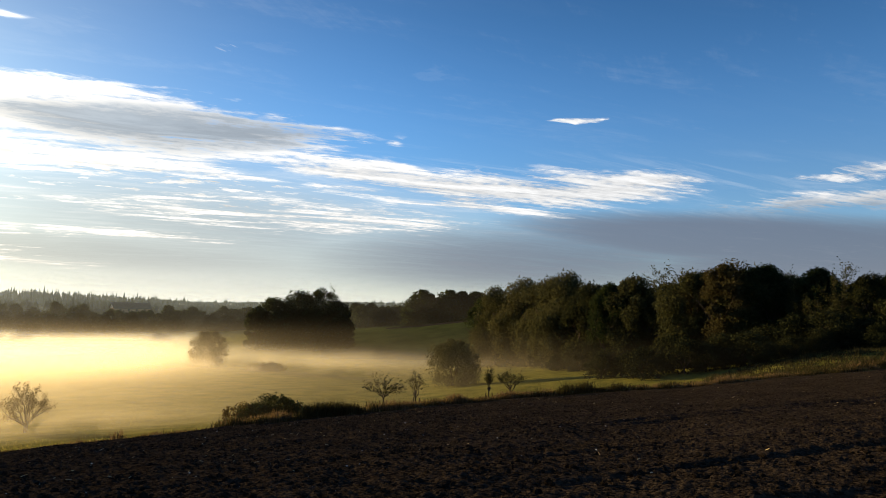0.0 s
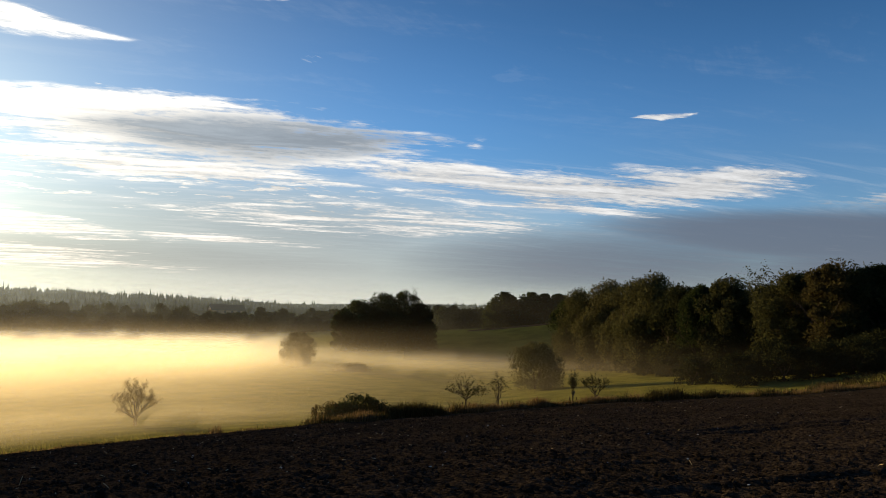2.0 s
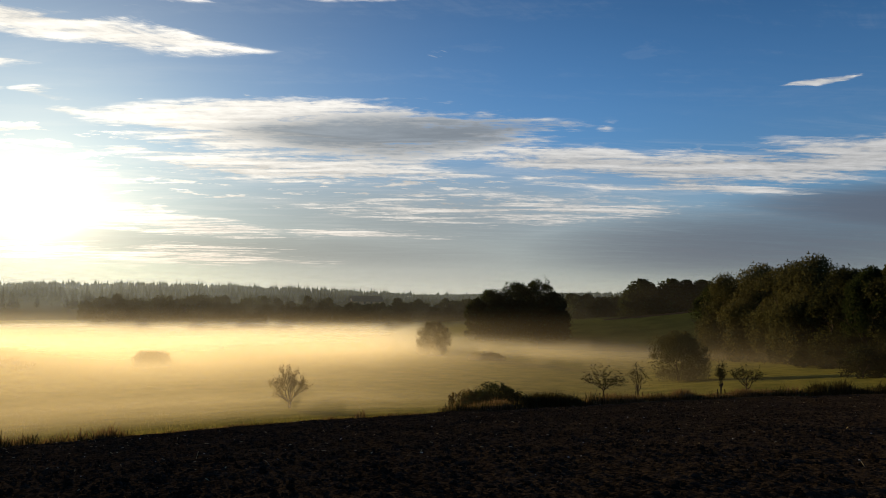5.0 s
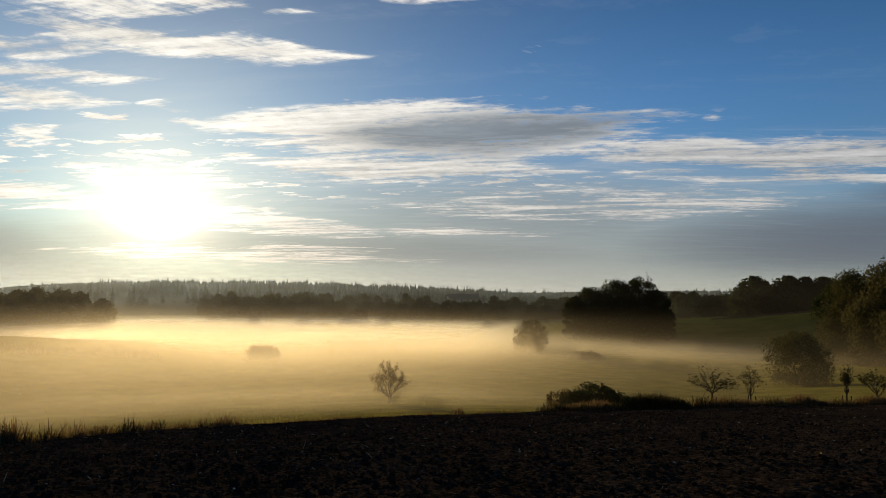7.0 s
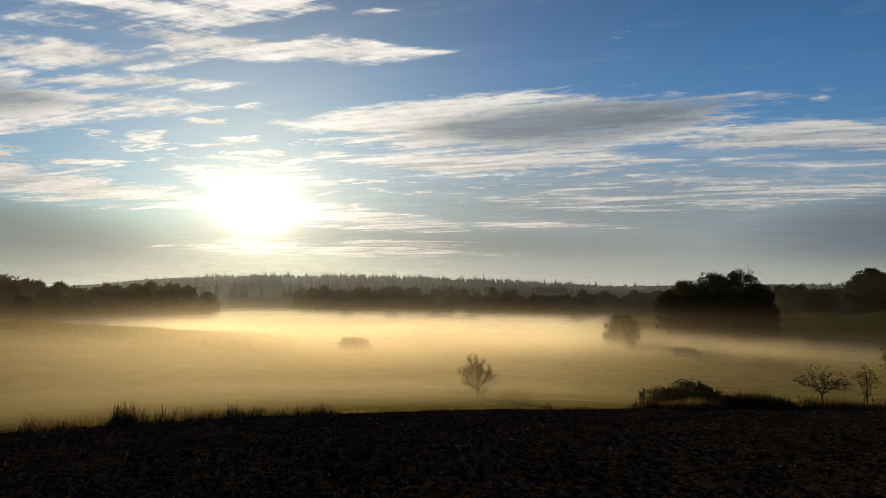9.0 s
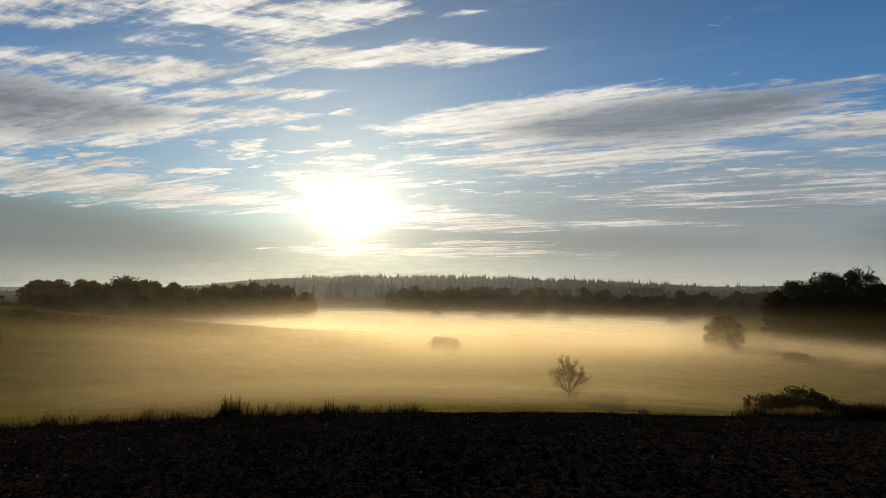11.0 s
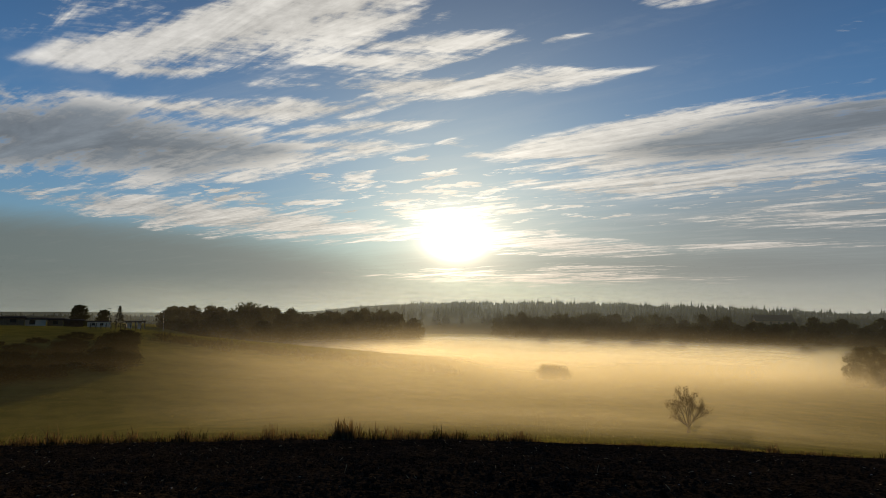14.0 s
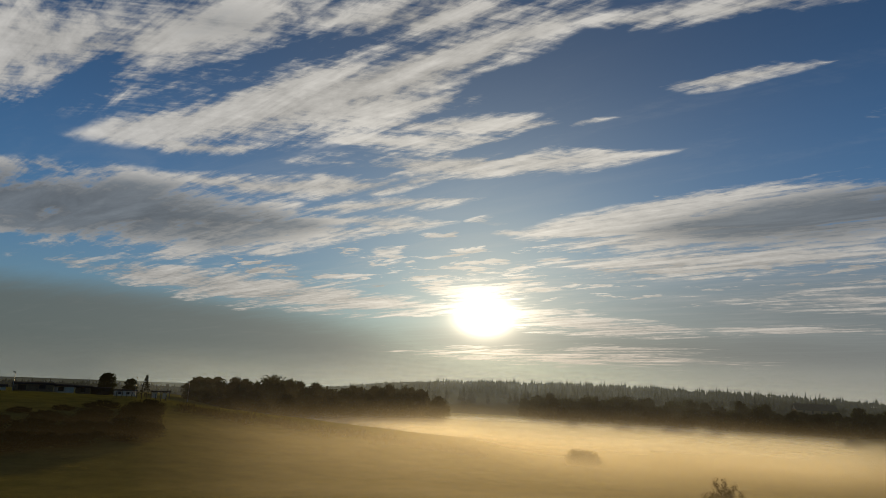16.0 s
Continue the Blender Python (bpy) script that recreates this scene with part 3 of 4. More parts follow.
def plant_wood():
    kinds = [tree("tree", 41, 14, 9, LEAF, 19000, 0.19, crown_from=0.06, clumps=46, puff=(0.14, 0.18, 0.22, 0.26), label="tall broad-leaved tree at the wood's edge", category="tree", group="wood"),
             tree("tree", 42, 14, 8, LEAF_DARK, 16000, 0.20, crown_from=0.05, clumps=42, puff=(0.14, 0.18, 0.22, 0.26), label="dark green tree at the wood's edge", category="tree", group="wood"),
             tree("tree", 43, 14, 7.5, LEAF_AUTUMN, 18000, 0.18, crown_from=0.10, clumps=42, puff=(0.14, 0.18, 0.22, 0.26), label="tree with yellowing autumn leaves in the wood", category="tree", group="wood"),
             tree("willow", 44, 15, 11, LEAF_WILLOW, 28000, 0.19, crown_from=0.04, clumps=64, puff=(0.12, 0.15, 0.18, 0.22), droop=0.35, top=0.7, label="drooping willow with pale olive leaves", category="willow", group="wood"),
             thin_tree("tree", 45, 14, 7, LEAF, 4200, 0.12, "half-bare slender tree at the wood's edge", "tree", "wood", stem=0.15, rad=0.16, forks=3, depth=2, stems=6)]
    used = set()
    rows = [(-27.0, 2.2, 3), (-29.3, 3.0, 3), (-31.5, 3.1, 3), (-33.1, 3.7, 3), (-35.4, 2.7, 0), (-37.2, 2.7, 1), (-39.4, 3.4, 0), (-41.8, 4.4, 4), (-43.4, 3.9, 0),
            (-44.8, 4.2, 2), (-46.5, 5.2, 2), (-48.2, 4.3, 0), (-49.5, 4.4, 1), (-51.7, 4.0, 4), (-53.2, 4.1, 1), (-54.2, 4.6, 4), (-56.5, 3.6, 0), (-58.0, 3.7, 1), (-60.5, 4, 0), (-63, 4.4, 1)]
    rng = random.Random(9)
    for az, el, k in rows:
        r = wood_r(az) + rng.uniform(0, 5)
        h = reach(az, r, el)
        base = kinds[k]
        s = h / (15 if k == 3 else 14)
        turn = rng.uniform(0, 360)
        wide = rng.uniform(0.85, 1.1)
        if k not in used:
            used.add(k)
            put(base, az, r, turn, s, 0, wide)
        else:
            again(base, az, r, turn, s, 0, wide)
    for i in range(26):  # the rows behind
        az = -26 - i * 1.55 + rng.uniform(-0.5, 0.5)
        r = wood_r(az) + rng.uniform(9, 22)
        el = float(np.interp(az, [-63, -54, -46.5, -39, -33, -26], [3.4, 3.4, 3.9, 2.4, 2.3, 1.4])) + rng.uniform(-0.6, 0.1)
        again(kinds[(1, 0, 1)[i % 3]], az, r, rng.uniform(0, 360), reach(az, r, el) / 14, 0, rng.uniform(0.9, 1.2))
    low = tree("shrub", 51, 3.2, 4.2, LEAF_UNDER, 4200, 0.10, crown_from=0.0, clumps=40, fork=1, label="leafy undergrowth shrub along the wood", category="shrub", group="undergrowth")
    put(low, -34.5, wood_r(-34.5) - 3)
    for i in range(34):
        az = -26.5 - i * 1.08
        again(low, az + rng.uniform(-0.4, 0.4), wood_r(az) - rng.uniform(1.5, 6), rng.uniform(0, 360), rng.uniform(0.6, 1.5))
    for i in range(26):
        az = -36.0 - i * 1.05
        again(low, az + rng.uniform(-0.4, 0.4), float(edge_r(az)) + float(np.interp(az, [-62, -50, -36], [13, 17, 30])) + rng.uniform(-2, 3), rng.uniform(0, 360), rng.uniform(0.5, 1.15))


def plant_far():
    """The tree lines across the valley."""
    rng = random.Random(77)
    kinds = [tree("tree", 61, 12, 10, LEAF_DARK, 3000, 0.5, crown_from=0.0, clumps=90, fork=1, label="distant dark tree in a hazy line across the valley", category="tree", group="far tree line"),
             tree("tree", 62, 12, 8, LEAF_DARK, 3000, 0.5, crown_from=0.0, clumps=90, fork=1, label="distant dark tree in a hazy line across the valley", category="tree", group="far tree line"),
             tree("tree", 63, 12, 13, LEAF_DARK, 3200, 0.55, crown_from=0.0, clumps=90, fork=1, label="distant broad tree in a hazy line across the valley", category="tree", group="far tree line")]
    used = set()
    places = []
    a = 27.2
    while a > -5.5:
        places.append((a, 372 + rng.uniform(-8, 14), (-1.1 if 1.6 < a < 7.0 else -0.8) + rng.uniform(-0.5, 0.4) * (0.5 if 1.6 < a < 7.0 else 1.0)))
        a -= rng.uniform(0.4, 0.75)
    a = 56.0
    while a > 34.5:
        el = float(np.interp(a, [34, 37, 40, 46, 49.5, 52.5, 56], [-1.1, -0.6, -0.3, -0.5, 0.05, -0.25, -0.5]))
        places.append((a, 262 + rng.uniform(-6, 10), el + rng.choice((-0.8, -0.5, -0.25, 0.0, 0.1))))
        a -= rng.uniform(0.45, 0.9)
    a = -14.2
    while a > -21:
        places.append((a, 330 + rng.uniform(-10, 10), 0.15 + rng.uniform(-0.3, 0.3)))
        a -= rng.uniform(0.55, 0.9)
    for a, el in ((-20.2, 1.55), (-21.2, 1.0), (-22.6, 1.6), (-23.8, 1.5), (-25.2, 1.6), (-26.4, 1.3), (-20.7, 0.9), (-22.0, 0.75), (-23.2, 1.0), (-24.5, 0.9), (-25.8, 0.8), (-19.4, 0.5)):
        places.append((a, 288, el))
    places += [(62.3, 216, -0.35), (60.6, 218, -0.75)]
    for az, r, el in places:
        k = rng.randrange(3)
        h = reach(az, r, el)
        if k not in used:
            used.add(k)
            put(kinds[k], az, r, rng.uniform(0, 360), h / 12, 0, 0.95)
        else:
            again(kinds[k], az, r, rng.uniform(0, 360), h / 12, 0, min(1.2, 12 / h) if az > -19 or az < -27 else 1.25)


def far_forest():
    """Thousands of conifers and round crowns on the far ridge, as one mass of small tiers."""
    rng = np.random.RandomState(5)
    count, n = 6500, 9
    az = rng.uniform(-32, 76, count)
    r = 430 + 520 * rng.rand(count) ** 0.5
    keep = ~((az > 1.0) & (az < 7.5) & (r < 575))
    az, r = az[keep], r[keep]
    count = len(az)
    top = np.interp(az, [-30, -15, -3, 2, 10, 21, 31, 37, 41, 46, 60], [0.5, 0.3, -0.1, 0.1, 0.45, 0.6, 0.4, 0.0, -0.4, -0.9, -1.1])
    top = top + 0.07 * fbm(az * 0.45, az * 0, 3, 12) - (1 - (r - 430) / 520) * 1.0
    slim = rng.rand(count) < 0.45
    floor = land(az, r)
    h = EYE_Z + r * np.tan(np.radians(top)) - floor + rng.uniform(-3.4, 0.2, count) + np.where(slim, 5.5 * rng.rand(count) ** 2.5, 0)
    h = np.clip(h, 3.0, np.where(az < 44, 19.0, 9.0))
    t = ((np.arange(n) + 0.5) / n)[None, :]
    odd = rng.rand(count, n)
    w = np.where(slim[:, None], (1 - t) * 2.7 * (0.7 + 0.6 * odd) + 0.2, 3.3 * np.sin(np.pi * (0.25 + 0.72 * t)) * (0.6 + 0.6 * odd))
    a = rng.rand(count, n) * 6.28
    z = floor[:, None] + h[:, None] * (0.1 + 0.86 * t)
    c = np.stack([np.repeat((-r * np.sin(np.radians(az)))[:, None], n, 1), np.repeat((r * np.cos(np.radians(az)))[:, None], n, 1), z], 2)
    d = np.stack([np.cos(a) * w, np.sin(a) * w, 0 * w], 2)
    e = np.stack([-np.sin(a) * w, np.cos(a) * w, 0 * w], 2) * 0.7
    drop = np.zeros_like(c)
    drop[:, :, 2] = (h * np.where(slim, 0.15, 0.10))[:, None]
    v = np.stack([c + drop, c - d - drop * 0.6, c + e - drop * 0.8, c + d - drop * 0.6, c - e - drop * 0.8], 2).reshape(-1, 3)
    k = np.arange(count * n)[:, None, None] * 5
    f = (k + np.array([[[0, 1, 2], [0, 2, 3], [0, 3, 4], [0, 4, 1]]])).reshape(-1, 3)
    ob = mesh_object("far_forest", v.tolist(), f.tolist(), NEEDLE)
    tagged(ob, "hazy dark conifer forest along the far ridge", "forest", kind="stuff")


def blades(name, spots, label, category, mat, lean=0.25, fat=1.0):
    """Grass: for each spot (x, y, z, height, spread, count) a tuft of bent blades."""
    rng = np.random.RandomState(len(spots))
    s = np.asarray(spots, float)
    rep = np.repeat(np.arange(len(s)), s[:, 5].astype(int))
    n = len(rep)
    base = s[rep, :3].copy()
    base[:, :2] += rng.normal(size=(n, 2)) * s[rep, 4][:, None]
    h = s[rep, 3] * rng.uniform(0.45, 1.1, n)
    a = rng.rand(n) * 6.283
    out = np.stack([np.cos(a), np.sin(a), np.zeros(n)], 1)
    side = np.stack([-np.sin(a), np.cos(a), np.zeros(n)], 1)
    w = fat * (0.006 + 0.012 * rng.rand(n))[:, None] * (0.6 + s[rep, 3][:, None])
    bend = (h * rng.uniform(0.0, lean * 2, n))[:, None]
    up = np.zeros((n, 3))
    up[:, 2] = h
    v = np.stack([base - side * w, base + side * w, base + up * 0.6 + out * bend * 0.4 + side * w * 0.8,
                  base + up * 0.6 + out * bend * 0.4 - side * w * 0.8, base + up + out * bend], 1).reshape(-1, 3)
    i = np.arange(n)[:, None] * 5
    faces = (i + np.array([[0, 1, 2, 3]])).tolist() + (i + np.array([[3, 2, 4]])).tolist()
    ob = mesh_object(name, v.tolist(), faces, mat)
    return tagged(ob, label, category, kind="stuff")


def grow_grass():
    rng = random.Random(3)
    dry, green = [], []
    for i in range(5600):
        az = rng.uniform(-60, 72) if i % 2 else rng.uniform(-60, -3)
        re = float(edge_r(az))
        if az < -3:
            r, h = re - 0.3 + abs(rng.gauss(0, 1.8)), rng.uniform(0.2, 0.6)
        elif az < 24:
            r, h = re + abs(rng.gauss(0, 0.5)), rng.uniform(0.05, 0.2)
        else:
            r, h = re + abs(rng.gauss(0, 0.5)), rng.uniform(0.18, 0.55) * (0.6 + 0.6 * math.sin(az * 1.7) ** 2)
        h *= 0.45 + 1.1 * abs(noise.noise((az * 0.75, r * 0.3, 2.0))) + 0.5 * rng.random() ** 3
        p = spot(az, r, -0.08)
        (dry if rng.random() < (0.3 if az < -3 else 0.6) else green).append((*p, h, 0.16, 22))
    verge = []
    for i in range(4200):
        az = rng.uniform(-62, -30)
        deep = float(np.interp(az, [-60, -45, -30], [17, 16, 6]))
        h = rng.uniform(0.2, 0.6) * (0.5 + 1.3 * abs(noise.noise((az * 0.6, 0.0, 5.0))))
        verge.append((*spot(az, float(edge_r(az)) + deep * rng.random(), -0.05), h, 0.35, 10))
    blades("verge_grass", verge, "rough unmown olive grass between field and wood", "grass", VERGE, 0.5, 2.5)
    for i in range(700):
        az = rng.uniform(-34, -9.5)
        green.append((*spot(az, float(edge_r(az)) + rng.uniform(0.2, 1.6), -0.05), rng.uniform(0.2, 0.6) * (0.3 + 1.3 * abs(noise.noise((az * 0.9, 0.0, 9.0)))), 0.16, 18))
    for lo, hi, count, tall, deep, kind in ((-15.2, -9.4, 1100, 1.15, 1.4, green), (-31, -14.5, 1900, 0.62, 1.3, dry), (-39, -29.5, 1100, 0.85, 2.0, green), (-9.6, -4.0, 300, 0.6, 0.5, dry), (-52, -38, 800, 0.7, 2.0, dry)):
        for i in range(count):
            az = rng.uniform(lo, hi)
            rise = min(1.0, (az - lo) / 1.2, (hi - az) / 1.2) * (0.45 + 1.0 * abs(noise.noise((az * 0.7, tall, 4.0))))
            kind.append((*spot(az, float(edge_r(az)) + deep * rng.random() ** 1.3, -0.05), tall * rise * rng.uniform(0.6, 1.1), 0.2, 26))
    for i in range(26):
        az = rng.gauss(40.6, 0.45)
        dry.append((*spot(az, float(edge_r(az)) + rng.uniform(0, 0.6), -0.05), rng.uniform(0.5, 0.85), 0.08, 14))
    for i in range(10):
        az = rng.gauss(4.6, 0.3)
        dry.append((*spot(az, float(edge_r(az)) + rng.uniform(0.2, 0.8), -0.05), rng.uniform(0.3, 0.5), 0.06, 10))
    blades("dry_grass", dry, "dry straw-coloured grass and weeds along the field's edge", "grass", DRY, 0.4)
    blades("edge_grass", green, "dull green grass along the field's edge", "grass", GREENBLADE, 0.4, 0.95)


# ---- ground mist: thin upright sheets of drifting droplets, one behind the other ----
def mist_material():
    mat, n = material("mist_droplets")
    pos = n.add("ShaderNodeNewGeometry").outputs["Position"]
    thick = n.add("ShaderNodeAttribute", {"attribute_name": "thickness"}).outputs["Fac"]
    sep = n.add("ShaderNodeSeparateXYZ", None, i0=pos).outputs
    drift = n.noise(n.xyz(n.m("MULTIPLY", sep[0], 0.02), n.m("MULTIPLY", sep[1], 0.02), n.m("MULTIPLY", sep[2], 0.16)), 1.0, 4.0, 0.5)
    depth = n.m("MULTIPLY", thick, n.step(drift, 0.25, 0.75, 0.55, 1.45))
    cover = n.m("SUBTRACT", 1.0, n.m("EXPONENT", n.m("MULTIPLY", depth, -1.0)))
    # droplet colour paints the glow: amber in the near meadow, dimmer beyond, cool far
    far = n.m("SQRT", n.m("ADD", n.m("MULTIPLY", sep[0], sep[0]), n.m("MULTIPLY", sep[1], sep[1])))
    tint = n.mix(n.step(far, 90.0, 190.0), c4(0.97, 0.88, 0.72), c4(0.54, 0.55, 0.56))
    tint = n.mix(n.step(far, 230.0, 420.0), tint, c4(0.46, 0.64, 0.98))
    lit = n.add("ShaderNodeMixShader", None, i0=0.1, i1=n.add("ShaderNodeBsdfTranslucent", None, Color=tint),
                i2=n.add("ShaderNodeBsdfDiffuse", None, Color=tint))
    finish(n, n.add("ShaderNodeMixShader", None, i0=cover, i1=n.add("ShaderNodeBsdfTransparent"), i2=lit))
    return mat


def drift_mist():
    az = np.arange(-66, 92, 2.0)
    radii = [27, 30, 34, 39, 45, 52, 60, 69, 78, 88, 98, 109, 121, 134, 148, 163, 180, 200, 222, 246, 275, 310, 345, 400, 480, 580, 700, 800, 1250, 2300]
    verts, faces, thick, k = [], [], [], 0
    for i, r in enumerate(radii):
        gap = (radii[i + 1] - radii[i - 1]) / 2 if 0 < i < len(radii) - 1 else (3 if i == 0 else 110)
        gap = min(gap, 110)
        floor = land(az, np.full_like(az, r)) - 0.5
        top = np.maximum(floor + 4, -1.0 if r < 150 else 10.0 if r < 400 else 28.0 if r < 1000 else 60.0)
        levels = 16
        t = np.linspace(0, 1, levels) ** 1.3
        z = floor[:, None] + (top - floor)[:, None] * t[None, :]
        deck = np.interp(r, [100, 125, 150, 200, 300, 345, 400], [-10.9, -9.9, -10.2, -12.4, -14.4, -16.2, -30]) + np.interp(az, [-40, -25, -8], [4.0, 2.2, 0.0])[:, None] * (1 - sstep(r, 110, 160))
        deck = deck + 0.3 * np.sin(az * 0.35 + r * 0.05)[:, None]
        over, above = z - deck, z - floor[:, None] - 0.5
        # mist thinned by bearing from the sun, imitating its forward-scattered glow in density
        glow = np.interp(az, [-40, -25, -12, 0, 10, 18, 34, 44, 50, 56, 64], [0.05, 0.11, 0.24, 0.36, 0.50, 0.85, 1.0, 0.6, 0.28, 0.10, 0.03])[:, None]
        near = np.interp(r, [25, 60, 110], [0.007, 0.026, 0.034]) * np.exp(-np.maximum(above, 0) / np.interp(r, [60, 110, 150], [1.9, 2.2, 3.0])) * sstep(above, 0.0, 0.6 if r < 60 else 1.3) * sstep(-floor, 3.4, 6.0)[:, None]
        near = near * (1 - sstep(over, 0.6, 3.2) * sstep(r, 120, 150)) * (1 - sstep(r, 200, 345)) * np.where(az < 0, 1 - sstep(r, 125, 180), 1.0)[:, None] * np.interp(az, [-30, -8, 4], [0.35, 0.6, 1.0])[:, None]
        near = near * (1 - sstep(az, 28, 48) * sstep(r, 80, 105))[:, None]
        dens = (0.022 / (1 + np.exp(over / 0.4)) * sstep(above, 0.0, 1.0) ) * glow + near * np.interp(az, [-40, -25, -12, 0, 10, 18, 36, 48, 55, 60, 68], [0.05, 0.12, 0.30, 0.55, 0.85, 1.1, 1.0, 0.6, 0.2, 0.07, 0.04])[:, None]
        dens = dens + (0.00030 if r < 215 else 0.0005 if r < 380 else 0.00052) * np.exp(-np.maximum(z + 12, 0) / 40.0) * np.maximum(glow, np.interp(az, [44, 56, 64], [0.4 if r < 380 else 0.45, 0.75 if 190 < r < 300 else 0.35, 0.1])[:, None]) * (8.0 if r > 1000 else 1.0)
        if 150 < r < 262:  # the air before the sunward tree line
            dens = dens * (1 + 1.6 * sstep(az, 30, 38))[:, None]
        dens = dens * (1 - sstep(t, 0.7, 1.0))[None, :] * sstep(az, -60, -38)[:, None]
        x = np.repeat((-r * np.sin(np.radians(az)))[:, None], levels, 1)
        y = np.repeat((r * np.cos(np.radians(az)))[:, None], levels, 1)
        v, f = polar_sheet(az, np.stack([x, y, z], 2))
        verts.append(v)
        faces.append(f + k)
        thick.append((dens * gap).ravel())
        k += len(v)
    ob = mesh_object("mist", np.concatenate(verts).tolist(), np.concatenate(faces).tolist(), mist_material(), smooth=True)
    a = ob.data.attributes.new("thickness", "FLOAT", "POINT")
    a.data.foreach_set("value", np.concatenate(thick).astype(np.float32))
    tagged(ob, "golden backlit ground mist lying over the valley meadow", "mist", kind="stuff")


plant_meadow()
plant_clump()
plant_wood()
plant_far()
far_forest()
grow_grass()
drift_mist()


# ---- the houses, hedge and fence on the meadow's shoulder ----
RENDER_WHITE = surface("white_render", (0.46, 0.36, 0.26), (0.66, 0.52, 0.38), 0.8, 0.8, 0.2, 20.0)
DARK_ROOF = surface("dark_roofing", (0.018, 0.018, 0.020), (0.045, 0.044, 0.046), 1.2, 0.7, 0.3, 12.0)
TIMBER = surface("weathered_timber", (0.090, 0.062, 0.038), (0.200, 0.140, 0.085), 3.0, 0.85, 0.5, 9.0)
STEEL = surface("painted_steel", (0.10, 0.10, 0.10), (0.22, 0.22, 0.22), 4.0, 0.5, 0.1, 6.0, metal=0.6, gloss=0.4)
STONE = surface("pale_stones", (0.30, 0.28, 0.25), (0.62, 0.60, 0.55), 6.0, 0.8, 0.4, 5.0)
STRAW = surface("straw", (0.30, 0.23, 0.12), (0.52, 0.42, 0.26), 8.0, 0.8, 0.3, 5.0)


def pane_material():
    mat, n = material("window_glass")
    p = n.add("ShaderNodeBsdfPrincipled", None, Base_Color=c4(0.02, 0.022, 0.025), Roughness=0.06)
    finish(n, p)
    return mat


PANE = pane_material()


def block(bm, x0, x1, y0, y1, z0, z1, bevel=0.0):
    made = bmesh.ops.create_cube(bm, size=1.0, matrix=Matrix.Translation(((x0 + x1) / 2, (y0 + y1) / 2, (z0 + z1) / 2)) @ Matrix.Diagonal((x1 - x0, y1 - y0, z1 - z0, 1)))
    if bevel:
        edges = list({e for v in made["verts"] for e in v.link_edges})
        bmesh.ops.bevel(bm, geom=edges, offset=bevel, segments=1, affect="EDGES")


def box_part(name, parent, mat, x0, x1, y0, y1, z0, z1, bevel=0.02, label=""):
    bm = bmesh.new()
    block(bm, x0, x1, y0, y1, z0, z1, bevel)
    return part(name, bm, mat, parent, label)


def flat_house(az, r, top, width, depth, wall, openings, label, slab=0.35, over=0.4):
    """A low flat-roofed house that faces the valley; openings: (x, width, sill, head) as shares of its front."""
    h = reach(az, r, top + 0.15)
    ob = new("house")
    w, d = width / 2, depth / 2
    bm = bmesh.new()
    cuts = sorted(openings)
    x = -w
    for cx, cw, sill, head in cuts:  # the front between and round the openings
        a, b = -w + (cx - cw / 2) * width, -w + (cx + cw / 2) * width
        block(bm, x, a, -d, -d + 0.3, -0.5, h - slab)
        if sill > 0:
            block(bm, a, b, -d, -d + 0.3, -0.5, sill * h)
        block(bm, a, b, -d, -d + 0.3, head * h, h - slab)
        x = b
    block(bm, x, w, -d, -d + 0.3, -0.5, h - slab)
    block(bm, -w, w, d - 0.3, d, -0.5, h - slab)
    block(bm, -w, -w + 0.3, -d + 0.3, d - 0.3, -0.5, h - slab)
    block(bm, w - 0.3, w, -d + 0.3, d - 0.3, -0.5, h - slab)
    part("wall", bm, wall, ob)
    box_part("roof", ob, DARK_ROOF, -w - over, w + over, -d - over, d + over, h - slab, h, 0.03, "dark flat roof slab")
    for cx, cw, sill, head in cuts:
        a, b, lo, hi = -w + (cx - cw / 2) * width, -w + (cx + cw / 2) * width, max(sill, 0.0) * h, head * h
        bm = bmesh.new()
        for q in ((a, a + 0.08, lo, hi), (b - 0.08, b, lo, hi), (a + 0.08, b - 0.08, lo, lo + 0.08), (a + 0.08, b - 0.08, hi - 0.08, hi)):
            block(bm, q[0], q[1], -d + 0.1, -d + 0.18, q[2], q[3])
        frame_ob = part("window", bm, DARK_ROOF, ob)
        box_part("pane", frame_ob, PANE, a + 0.08, b - 0.08, -d + 0.13, -d + 0.15, lo + 0.08, hi - 0.08, 0.0)
    p = spot(az, r)
    ob.matrix_basis = Matrix.Translation(p) @ Matrix.Rotation(radians(az), 4, "Z")
    return tagged(ob, label, "house", "houses on the rise")


